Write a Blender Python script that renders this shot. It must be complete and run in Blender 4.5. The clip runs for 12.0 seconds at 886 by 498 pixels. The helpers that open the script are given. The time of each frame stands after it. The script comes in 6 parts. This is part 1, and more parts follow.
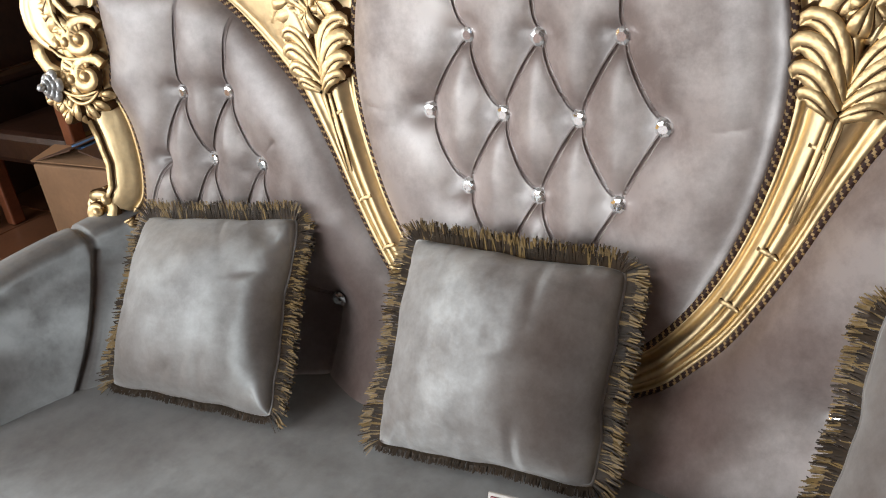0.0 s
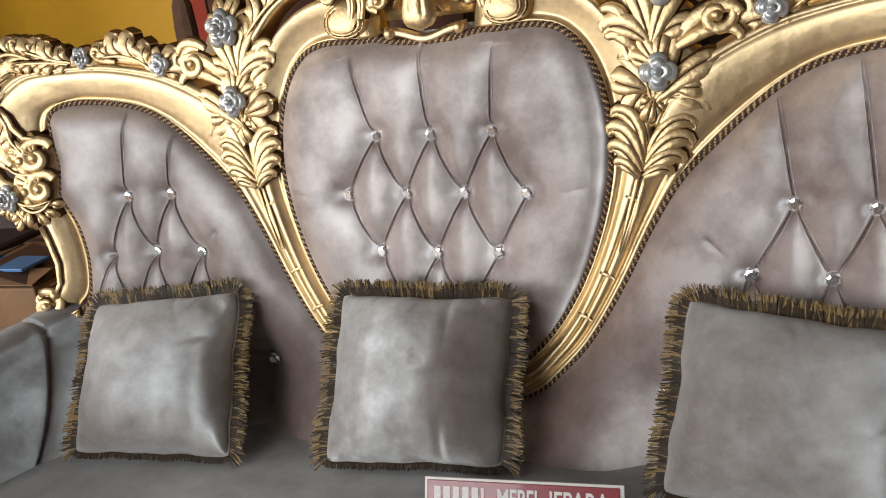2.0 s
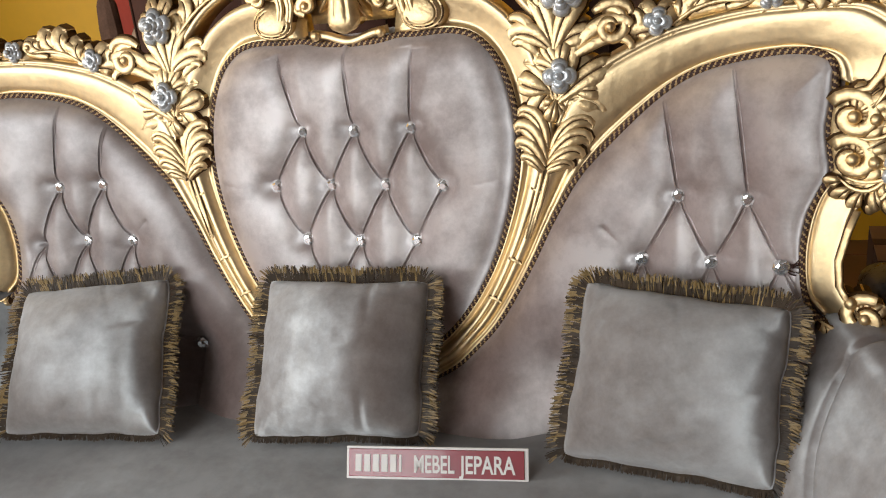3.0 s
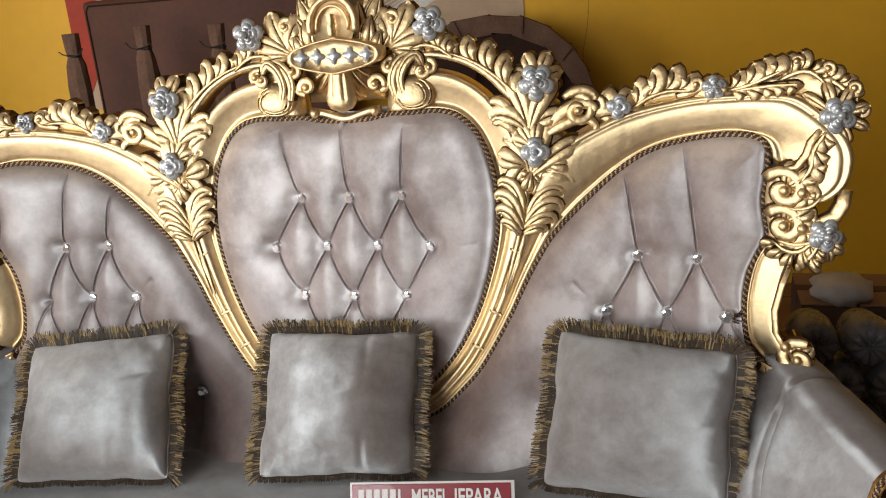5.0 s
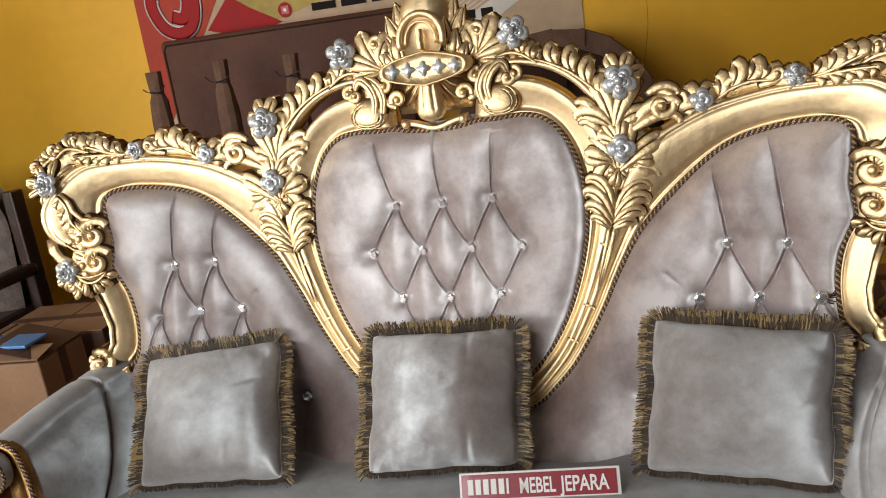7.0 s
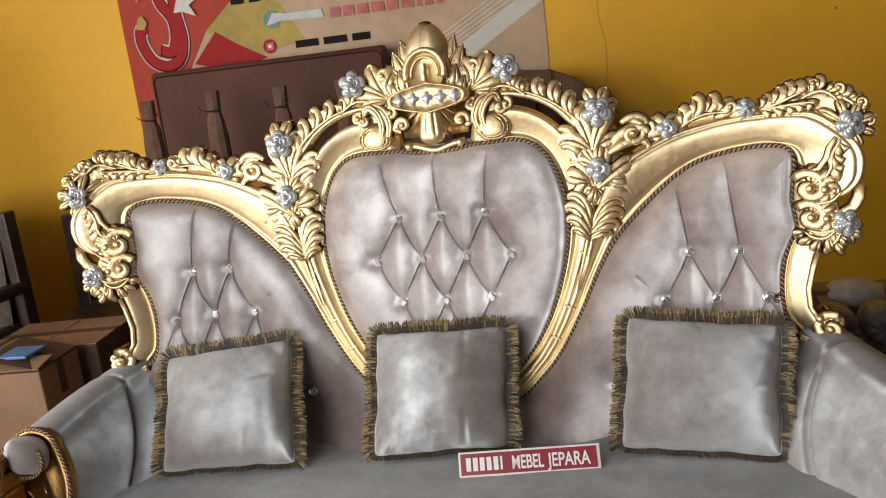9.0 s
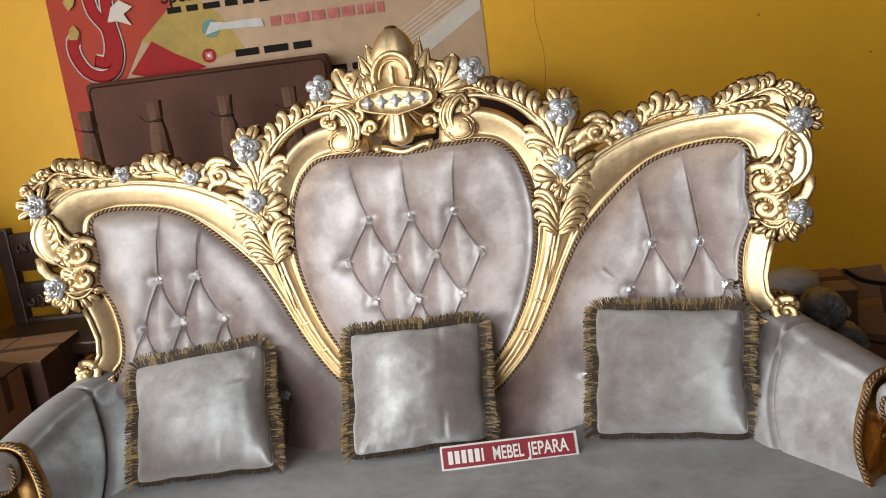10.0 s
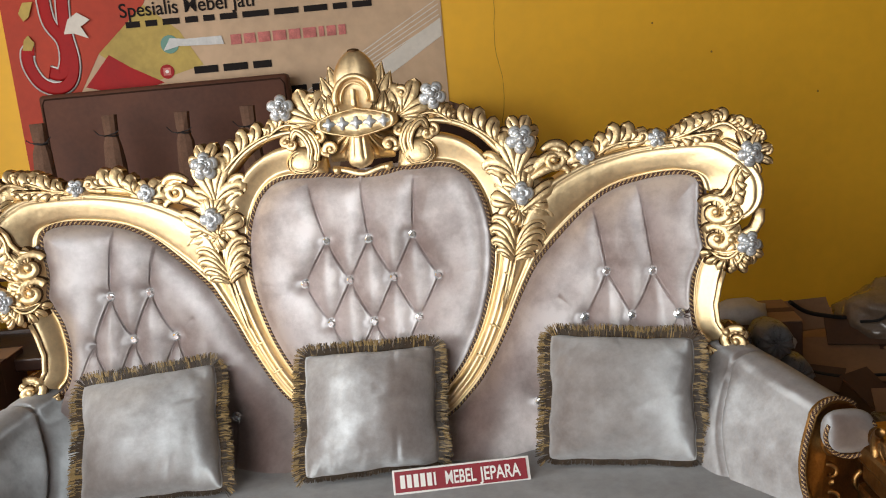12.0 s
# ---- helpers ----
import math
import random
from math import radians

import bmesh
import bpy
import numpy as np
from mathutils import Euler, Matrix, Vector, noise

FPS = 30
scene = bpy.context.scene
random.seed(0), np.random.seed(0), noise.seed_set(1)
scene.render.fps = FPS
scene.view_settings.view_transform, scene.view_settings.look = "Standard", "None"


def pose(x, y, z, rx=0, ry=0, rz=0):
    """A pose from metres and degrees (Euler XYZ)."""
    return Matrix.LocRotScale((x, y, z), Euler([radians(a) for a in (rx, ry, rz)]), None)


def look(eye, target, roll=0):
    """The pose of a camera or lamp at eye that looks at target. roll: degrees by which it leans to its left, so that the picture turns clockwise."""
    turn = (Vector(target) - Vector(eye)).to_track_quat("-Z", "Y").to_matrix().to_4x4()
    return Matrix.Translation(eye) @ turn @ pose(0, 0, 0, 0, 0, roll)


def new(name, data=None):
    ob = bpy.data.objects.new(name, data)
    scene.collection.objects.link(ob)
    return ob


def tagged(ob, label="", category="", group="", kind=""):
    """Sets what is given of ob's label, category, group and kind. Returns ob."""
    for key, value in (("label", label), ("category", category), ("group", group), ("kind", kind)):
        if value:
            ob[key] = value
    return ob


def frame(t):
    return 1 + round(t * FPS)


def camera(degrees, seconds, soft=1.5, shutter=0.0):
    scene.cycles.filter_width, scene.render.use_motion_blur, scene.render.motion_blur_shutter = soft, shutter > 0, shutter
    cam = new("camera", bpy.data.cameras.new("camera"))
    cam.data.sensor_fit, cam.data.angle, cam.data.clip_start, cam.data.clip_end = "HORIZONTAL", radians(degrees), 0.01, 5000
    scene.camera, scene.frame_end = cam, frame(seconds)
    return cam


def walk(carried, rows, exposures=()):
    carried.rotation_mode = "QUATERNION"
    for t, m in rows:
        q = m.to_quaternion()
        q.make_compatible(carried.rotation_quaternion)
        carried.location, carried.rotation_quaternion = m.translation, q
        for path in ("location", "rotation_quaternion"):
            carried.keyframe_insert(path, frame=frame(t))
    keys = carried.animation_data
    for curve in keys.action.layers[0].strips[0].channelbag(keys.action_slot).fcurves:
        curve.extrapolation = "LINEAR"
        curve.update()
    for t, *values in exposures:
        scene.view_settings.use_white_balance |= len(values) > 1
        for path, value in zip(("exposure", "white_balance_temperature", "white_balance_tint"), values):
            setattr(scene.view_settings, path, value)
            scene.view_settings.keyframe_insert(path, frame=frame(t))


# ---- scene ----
cam = camera(54.6, 12.0, soft=1.1)
PATH = [
    (0, (0.579, -1.123, 1.318), (-0.489, 0.322, 0.441), -8.4),
    (0.5, (0.654, -1.204, 1.347), (-0.294, 0.374, 0.566), -8.3),
    (1, (0.72, -1.301, 1.382), (-0.199, 0.319, 0.652), -9.4),
    (1.5, (0.673, -1.447, 1.393), (-0.174, 0.238, 0.726), -8.5),
    (2, (0.658, -1.546, 1.38), (-0.105, 0.178, 0.712), -8.0),
    (2.5, (0.693, -1.616, 1.389), (-0.002, 0.136, 0.718), -7.4),
    (2.7, (0.719, -1.643, 1.38), (0.068, 0.125, 0.71), -6.7),
    (4.5, (0.615, -1.828, 1.458), (0.16, 0.016, 0.83), -5.3),
    (5, (0.642, -1.895, 1.498), (0.211, -0.035, 0.903), -4.8),
    (5.5, (0.724, -1.963, 1.504), (0.218, -0.107, 0.955), -6.0),
    (6, (0.733, -1.975, 1.502), (0.147, -0.139, 0.966), -7.4),
    (6.5, (0.638, -1.98, 1.498), (0.04, -0.147, 0.966), -7.8),
    (7, (0.564, -2.012, 1.472), (0.019, -0.159, 0.95), -8.4),
    (8.8, (0.534, -2.304, 1.474), (0.118, -0.404, 1.011), -7.0),
    (9, (0.495, -2.318, 1.476), (0.077, -0.414, 1.028), -7.0),
    (9.5, (0.399, -2.365, 1.469), (0.045, -0.445, 1.034), -7.2),
    (10, (0.356, -2.39, 1.469), (0.127, -0.453, 1.025), -7.4),
    (10.5, (0.342, -2.403, 1.467), (0.138, -0.461, 1.031), -6.8),
    (11, (0.346, -2.404, 1.471), (0.184, -0.455, 1.05), -6.3),
    (11.5, (0.345, -2.397, 1.47), (0.22, -0.443, 1.064), -5.6),
    (12, (0.347, -2.399, 1.47), (0.23, -0.444, 1.069), -5.3),
]
walk(cam, [(t, look(eye, target, roll)) for t, eye, target, roll in PATH], [(0.0, -0.20), (0.5, -0.26), (1.5, -0.24), (2.7, -0.15), (5.0, -0.03), (9.0, 0.15), (12.0, 0.21)])

# ---- light ----
world = bpy.data.worlds.new("sky_world")
scene.world = world
world.use_nodes = True
_wn, _wl = world.node_tree.nodes, world.node_tree.links
_sky = _wn.new("ShaderNodeTexSky")
_sky.sky_type, _sky.sun_disc, _sky.sun_elevation, _sky.sun_rotation = "NISHITA", False, radians(50), radians(200)
_wl.new(_sky.outputs[0], _wn["Background"].inputs[0])
_wn["Background"].inputs[1].default_value = 0.07


def area_lamp(name, m, sx, sy, watts, colour):
    d = bpy.data.lights.new(name, "AREA")
    d.shape, d.size, d.size_y, d.energy, d.color = "RECTANGLE", sx, sy, watts, colour
    o = new(name, d)
    o.matrix_world = m
    return o


# daylight of the open shop front, a wide door to the street
area_lamp("shop_front_daylight", look((-1.9, -4.6, 1.75), (-0.6, 0.0, 1.1)), 3.3, 2.3, 165, (0.95, 0.965, 0.97))
# added light from the left, through an unseen, guessed window in the left wall
area_lamp("added_side_daylight", look((-4.17, -1.9, 1.7), (0.0, -1.9, 1.55)), 2.0, 1.6, 100, (0.94, 0.97, 0.985))


# ---- materials ----
def mat(name, base, rough=0.5, metal=0.0, var=0.12, scale=8.0, bump=0.0, bscale=60.0, second=None, **inputs):
    m = bpy.data.materials.new(name)
    m.use_nodes = True
    n, l = m.node_tree.nodes, m.node_tree.links
    p = n["Principled BSDF"]
    p.inputs["Metallic"].default_value = metal
    tc = n.new("ShaderNodeTexCoord")
    n1 = n.new("ShaderNodeTexNoise")
    n1.inputs["Scale"].default_value, n1.inputs["Detail"].default_value = scale, 6
    l.new(tc.outputs["Object"], n1.inputs["Vector"])
    n2 = n.new("ShaderNodeTexNoise")
    n2.inputs["Scale"].default_value, n2.inputs["Detail"].default_value = scale * 9, 4
    l.new(tc.outputs["Object"], n2.inputs["Vector"])
    mixf = n.new("ShaderNodeMath")
    mixf.operation = "MULTIPLY_ADD"
    mixf.inputs[1].default_value = 0.35
    l.new(n2.outputs[0], mixf.inputs[0])
    s65 = n.new("ShaderNodeMath")
    s65.operation = "MULTIPLY"
    s65.inputs[1].default_value = 0.65
    l.new(n1.outputs[0], s65.inputs[0])
    l.new(s65.outputs[0], mixf.inputs[2])
    ramp = n.new("ShaderNodeValToRGB")
    lo = tuple(c * (1 - var) for c in base)
    hi = second or tuple(min(1, c * (1 + var)) for c in base)
    ramp.color_ramp.elements[0].position, ramp.color_ramp.elements[0].color = 0.36, (*lo, 1)
    ramp.color_ramp.elements[1].position, ramp.color_ramp.elements[1].color = 0.64, (*hi, 1)
    l.new(mixf.outputs[0], ramp.inputs[0])
    l.new(ramp.outputs[0], p.inputs["Base Color"])
    rr = n.new("ShaderNodeMapRange")
    rr.inputs[3].default_value, rr.inputs[4].default_value = max(0.02, rough * 0.82), min(1, rough * 1.18)
    l.new(mixf.outputs[0], rr.inputs[0])
    l.new(rr.outputs[0], p.inputs["Roughness"])
    if bump:
        n3 = n.new("ShaderNodeTexNoise")
        n3.inputs["Scale"].default_value, n3.inputs["Detail"].default_value = bscale, 5
        l.new(tc.outputs["Object"], n3.inputs["Vector"])
        b = n.new("ShaderNodeBump")
        b.inputs["Strength"].default_value, b.inputs["Distance"].default_value = bump, 0.01
        l.new(n3.outputs[0], b.inputs["Height"])
        l.new(b.outputs[0], p.inputs["Normal"])
    for key, value in inputs.items():
        k = key.replace("_", " ")
        p.inputs[k].default_value = value
    return m


def velvet(name, base, nap, patch, lean, gloss=0.47, shine=0.17, brush=0.7):
    """Cloth with a brushed pile. The hairs lean one way (lean), so that their gloss follows a normal tilted that way,
    and a faint sheen wakes where light or sight graze it; the brushing is uneven."""
    m = mat(name, base, 0.9, var=0.10, scale=4, bump=0.10, bscale=420, Specular_IOR_Level=0.08)
    n, l = m.node_tree.nodes, m.node_tree.links
    tc, nz, rp = n.new("ShaderNodeTexCoord"), n.new("ShaderNodeTexNoise"), n.new("ShaderNodeValToRGB")
    nz.inputs["Scale"].default_value, nz.inputs["Detail"].default_value, nz.inputs["Roughness"].default_value = patch * 2.2, 10, 0.74
    l.new(tc.outputs["Object"], nz.inputs["Vector"])
    rp.color_ramp.elements[0].position, rp.color_ramp.elements[0].color = 0.36, (*(c * 0.42 * shine for c in nap), 1)
    rp.color_ramp.elements[1].position, rp.color_ramp.elements[1].color = 0.60, (*(c * shine for c in nap), 1)
    l.new(nz.outputs[0], rp.inputs[0])
    sh = n.new("ShaderNodeBsdfSheen")
    sh.distribution = "ASHIKHMIN"
    sh.inputs["Roughness"].default_value = 0.6
    sh.inputs["Color"].default_value = (*(0.20 * c for c in nap), 1)
    # strokes of the hand: patches where the pile was pushed another way
    geo, tilt, unit = n.new("ShaderNodeNewGeometry"), n.new("ShaderNodeVectorMath"), n.new("ShaderNodeVectorMath")
    tilt.operation, unit.operation = "ADD", "NORMALIZE"
    stroke, squash, push = n.new("ShaderNodeTexNoise"), n.new("ShaderNodeMapping"), n.new("ShaderNodeVectorMath")
    squash.inputs["Rotation"].default_value = (0.0, 0.6, 0.0)
    squash.inputs["Scale"].default_value = (1.0, 1.0, 0.55)
    l.new(tc.outputs["Object"], squash.inputs["Vector"])
    stroke.inputs["Scale"].default_value, stroke.inputs["Detail"].default_value, stroke.inputs["Roughness"].default_value, stroke.inputs["Distortion"].default_value = patch * 1.5, 9, 0.62, 0.8
    l.new(squash.outputs[0], stroke.inputs["Vector"])
    push.operation = "MULTIPLY_ADD"
    push.inputs[1].default_value = (brush, brush, brush)
    push.inputs[2].default_value = tuple(c - brush / 2 for c in lean)
    l.new(stroke.outputs["Color"], push.inputs[0])
    l.new(push.outputs[0], tilt.inputs[1])
    # the pile opens where the cloth bends, so that the lean of the hairs turns faster than the cloth
    bend = n.new("ShaderNodeVectorMath")
    bend.operation = "MULTIPLY"
    bend.inputs[1].default_value = (2.4, 1.0, 0.2)
    l.new(geo.outputs["Normal"], bend.inputs[0])
    l.new(bend.outputs[0], tilt.inputs[0])
    l.new(tilt.outputs[0], unit.inputs[0])
    gl = n.new("ShaderNodeBsdfGlossy")
    gl.inputs["Roughness"].default_value = gloss
    l.new(rp.outputs[0], gl.inputs["Color"])
    l.new(unit.outputs[0], gl.inputs["Normal"])
    both, add = n.new("ShaderNodeAddShader"), n.new("ShaderNodeAddShader")
    l.new(sh.outputs[0], both.inputs[0])
    l.new(gl.outputs[0], both.inputs[1])
    l.new(n["Principled BSDF"].outputs[0], add.inputs[0])
    l.new(both.outputs[0], add.inputs[1])
    l.new(add.outputs[0], n["Material Output"].inputs[0])
    return m


NAP = (0.97, 0.95, 0.95)
COOLNAP = (0.90, 0.965, 0.985)
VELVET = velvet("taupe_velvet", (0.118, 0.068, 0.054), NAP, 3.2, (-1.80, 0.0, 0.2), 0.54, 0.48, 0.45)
# Same cloth, darker: shade put into the left wing's colour against strong side light.
WINGVELVET = velvet("taupe_velvet_shaded", (0.096, 0.057, 0.047), NAP, 3.2, (-1.80, 0.0, 0.2), 0.54, 0.36, 0.45)
SEATVELVET = velvet("seat_velvet", (0.105, 0.084, 0.074), COOLNAP, 4.5, (-0.3, -0.5, 0.8), 0.62, 0.18, 0.8)
ARMVELVET = velvet("taupe_velvet_brushed_out", (0.105, 0.074, 0.062), COOLNAP, 4.0, (1.1, -0.25, 0.2), 0.58, 0.34, 0.6)
ARMVELVET_B = velvet("taupe_velvet_brushed_in", (0.090, 0.069, 0.061), COOLNAP, 4.0, (-1.8, -0.35, 0.2), 0.58, 0.27, 0.6)
PILLOW_A = velvet("silver_velvet_brushed_over", (0.110, 0.076, 0.063), COOLNAP, 3.2, (0.02, 0.0, 0.25), 0.62, 0.50, 0.25)
PILLOW_B = velvet("silver_taupe_velvet", (0.110, 0.079, 0.066), COOLNAP, 3.2, (-1.30, 0.0, 0.25), 0.61, 0.40, 0.25)
PILLOW_C = velvet("silver_velvet_brushed_down", (0.118, 0.086, 0.073), COOLNAP, 3.2, (-1.15, 0.0, 0.25), 0.61, 0.36, 0.25)
GOLD = mat("gold_leaf", (0.84, 0.63, 0.345), 0.45, 1.0, var=0.18, scale=14, bump=0.2, bscale=80)
GOLDPALE = mat("burnished_gold_leaf", (0.84, 0.655, 0.385), 0.45, 1.0, var=0.14, scale=9, bump=0.13, bscale=40)
# Dark bronze: glaze, plus shade painted into carved grooves and leaf edges.
BRONZE = mat("bronze_glaze_and_groove_shade", (0.10, 0.05, 0.018), 0.5, 0.6, var=0.3, scale=30)
# Darker gold for arms, apron and legs.
ARMGOLD = mat("dark_gold", (0.33, 0.185, 0.065), 0.38, 1.0, var=0.3, scale=18, bump=0.15, bscale=60)
CRYSTAL = mat("silvered_crystal", (0.60, 0.63, 0.65), 0.30, 0.5, var=0.25, scale=45, Coat_Weight=0.6)
GEM = mat("clear_faceted_gem", (0.93, 0.95, 0.97), 0.08, 0.82, var=0.05, scale=80, Coat_Weight=1.0)
CORDGOLD = mat("gold_cord_thread", (0.46, 0.30, 0.13), 0.55, var=0.25, scale=90)
CORDDARK = mat("dark_cord_thread", (0.045, 0.016, 0.010), 0.7, var=0.3, scale=90)
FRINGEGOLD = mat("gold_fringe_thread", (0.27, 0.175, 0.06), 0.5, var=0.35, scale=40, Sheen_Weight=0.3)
FRINGEDARK = mat("brown_and_shaded_fringe_thread", (0.045, 0.027, 0.013), 0.6, var=0.35, scale=40)
YELLOW = mat("yellow_wall_paint", (0.85, 0.445, 0.018), 0.62, var=0.06, scale=1.6, bump=0.06, bscale=18)
# Brown of the unseen right and front side walls, set dark against bounced light.
BROWNWALL = mat("dark_unseen_wall", (0.115, 0.068, 0.040), 0.6, var=0.18, scale=2, bump=0.05)
# Grey of the unseen ceiling and front, kept low to limit fill.
PLASTER = mat("grey_plaster", (0.34, 0.32, 0.30), 0.8, var=0.06, scale=2, bump=0.05)
FLOORM = mat("brown_floor_tile", (0.17, 0.075, 0.04), 0.32, var=0.2, scale=3, bump=0.03)
GROUT = mat("floor_grout", (0.12, 0.08, 0.06), 0.8)
BEIGE = mat("beige_banner_vinyl", (0.52, 0.36, 0.23), 0.6, var=0.16, scale=1.6, Specular_IOR_Level=0.25)
REDV = mat("red_banner_vinyl", (0.44, 0.055, 0.028), 0.6, var=0.12, scale=3, Specular_IOR_Level=0.2)
DREDV = mat("dark_red_logo_ink", (0.36, 0.012, 0.012), 0.6, var=0.1, Specular_IOR_Level=0.2)
OLIVE = mat("olive_banner_ink", (0.46, 0.33, 0.09), 0.6, var=0.2, scale=3, Specular_IOR_Level=0.2)
PALEINK = mat("pale_banner_ink", (0.62, 0.56, 0.48), 0.45, var=0.08, scale=6)
WHITEINK = mat("white_ink", (0.78, 0.74, 0.70), 0.4, var=0.05)
BLACKINK = mat("black_ink", (0.02, 0.016, 0.015), 0.8, Specular_IOR_Level=0.1)
PINKINK = mat("faded_pink_ink", (0.52, 0.17, 0.15), 0.7, var=0.3, scale=20, Specular_IOR_Level=0.2)
GREENINK = mat("green_icon_ink", (0.03, 0.17, 0.11), 0.4)
MAROON = mat("maroon_sign_plate", (0.27, 0.035, 0.045), 0.25, var=0.06, Coat_Weight=0.4)
SIGNEDGE = mat("white_acrylic", (0.75, 0.72, 0.68), 0.25, var=0.04)
BROWNLEATHER = mat("brown_leatherette", (0.105, 0.044, 0.028), 0.6, var=0.16, scale=5, bump=0.06, bscale=120, Specular_IOR_Level=0.2)
WRAP = mat("dusty_brown_wrap", (0.14, 0.078, 0.052), 0.8, var=0.25, scale=12, bump=0.3, bscale=30, Specular_IOR_Level=0.1)
WRAPDARK = mat("dark_brown_wrap", (0.040, 0.019, 0.012), 0.7, var=0.3, scale=8, bump=0.3, bscale=22, Specular_IOR_Level=0.1)
STRING = mat("black_string", (0.012, 0.01, 0.01), 0.7)
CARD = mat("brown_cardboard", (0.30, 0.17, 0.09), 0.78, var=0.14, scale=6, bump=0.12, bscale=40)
CARDDARK = mat("dark_and_shaded_cardboard", (0.10, 0.05, 0.028), 0.8, var=0.18, scale=6, bump=0.12, bscale=40)
BLUE = mat("blue_plastic", (0.10, 0.24, 0.50), 0.4)
DARKWOOD = mat("dark_carved_wood", (0.032, 0.014, 0.009), 0.35, var=0.35, scale=9, bump=0.15, bscale=35)
REDWOOD = mat("reddish_wood", (0.20, 0.065, 0.03), 0.38, var=0.25, scale=9)
BAG = mat("black_plastic_film", (0.15, 0.15, 0.155), 0.28, var=0.3, scale=20, bump=0.4, bscale=26)
CLEARP = mat("cloudy_clear_plastic", (0.17, 0.125, 0.09), 0.22, var=0.2, scale=14, bump=0.5, bscale=24, Coat_Weight=0.5)
FOAM = mat("grey_white_film", (0.50, 0.49, 0.47), 0.4, var=0.12, scale=12, bump=0.4, bscale=14)


# ---- building helpers ----
def finish(name, bm, material, parent=None, label="", smooth=True):
    me = bpy.data.meshes.new(name)
    if smooth:
        for f in bm.faces:
            f.smooth = True
    bm.to_mesh(me)
    bm.free()
    for m in material if isinstance(material, (list, tuple)) else (material,):
        me.materials.append(m)
    o = new(name, me)
    if parent:
        o.parent = parent
    if label:
        o["label"] = label
    return o


part = finish


def thing(name, label, category, at=(0, 0, 0), group="", kind=""):
    o = new(name)
    o.location = at
    o.empty_display_size = 0.05
    return tagged(o, label, category, group, kind)


def box_bm(bm, x0, x1, y0, y1, z0, z1, bev=0.0, m=None):
    r = bmesh.ops.create_cube(bm, size=1)
    vs = r["verts"]
    for v in vs:
        v.co = Vector((x0 if v.co.x < 0 else x1, y0 if v.co.y < 0 else y1, z0 if v.co.z < 0 else z1))
    if bev:
        es = list({e for v in vs for e in v.link_edges})
        g = bmesh.ops.bevel(bm, geom=es, offset=bev, segments=2, affect="EDGES", profile=0.5)
        vs = list({v for f in g["faces"] for v in f.verts} | {v for v in vs if v.is_valid})
    if m is not None:
        bmesh.ops.transform(bm, matrix=m, verts=vs)
    return vs


def box(name, x0, x1, y0, y1, z0, z1, material, parent=None, label="", bev=0.004, m=None):
    bm = bmesh.new()
    box_bm(bm, x0, x1, y0, y1, z0, z1, bev, m)
    return finish(name, bm, material, parent, label, smooth=False)


def smooth_line(pts, n, closed=False):
    """n points evenly along a Catmull-Rom curve through pts."""
    p = np.array(pts, float)
    if len(p) == 2:
        return p[0] + (p[1] - p[0]) * np.linspace(0, 1, n)[:, None]
    ext = np.vstack([2 * p[0] - p[1], p, 2 * p[-1] - p[-2]])
    out = []
    for i in range(1, len(ext) - 2):
        t = np.linspace(0, 1, 12, endpoint=False)[:, None]
        a, b, c, d = ext[i - 1], ext[i], ext[i + 1], ext[i + 2]
        out.append(0.5 * (2 * b + (c - a) * t + (2 * a - 5 * b + 4 * c - d) * t**2 + (3 * b - a - 3 * c + d) * t**3))
    q = np.vstack(out + [p[-1:]])
    s = np.r_[0, np.cumsum(np.linalg.norm(np.diff(q, axis=0), axis=1))]
    w = np.linspace(0, s[-1], n)
    return np.stack([np.interp(w, s, q[:, k]) for k in range(q.shape[1])], 1)


def tube(bm, pts, r, sides=8, mat_fn=None, cap=True):
    """A tube along 3D points; r is a number or a list of radii; mat_fn(i, j) gives the face's slot."""
    pts = [Vector(p) for p in pts]
    rings = []
    up = Vector((0.13, -1, 0.21)).normalized()
    for i, p in enumerate(pts):
        d = (pts[min(i + 1, len(pts) - 1)] - pts[max(i - 1, 0)]).normalized()
        a = d.cross(up)
        a = a.normalized() if a.length > 1e-4 else d.orthogonal().normalized()
        b = d.cross(a)
        rad = r[i] if hasattr(r, "__len__") else r
        rings.append([bm.verts.new(p + (a * math.cos(2 * math.pi * j / sides) + b * math.sin(2 * math.pi * j / sides)) * rad) for j in range(sides)])
    for i in range(len(rings) - 1):
        for j in range(sides):
            k = (j + 1) % sides
            f = bm.faces.new((rings[i][j], rings[i][k], rings[i + 1][k], rings[i + 1][j]))
            if mat_fn:
                f.material_index = mat_fn(i, j)
    if cap:
        bm.faces.new(rings[0])
        bm.faces.new(rings[-1][::-1])


def grid_bm(bm, rows, flip=False, wrap=False):
    vs = [[bm.verts.new(p) for p in row] for row in rows]
    for a, b in zip(vs, vs[1:]):
        n = len(a)
        for j in range(n if wrap else n - 1):
            k = (j + 1) % n
            f = (a[j], a[k], b[k], b[j])
            bm.faces.new(f[::-1] if flip else f)
    return vs

# ---- the sofa ----
def sheet_y(x, z):
    """The reclined, slightly winged face that the back of the sofa is built on."""
    a = min(max(0.0, (abs(x) - 0.55) / 0.45), 1.2)
    return 0.17 * (z - 1.1) - 0.10 * a * a


def on(x, z, h=0.0):
    return Vector((x, sheet_y(x, z) - h, z))


sofa = thing("sofa", "large carved gold sofa upholstered in taupe tufted velvet", "sofa")

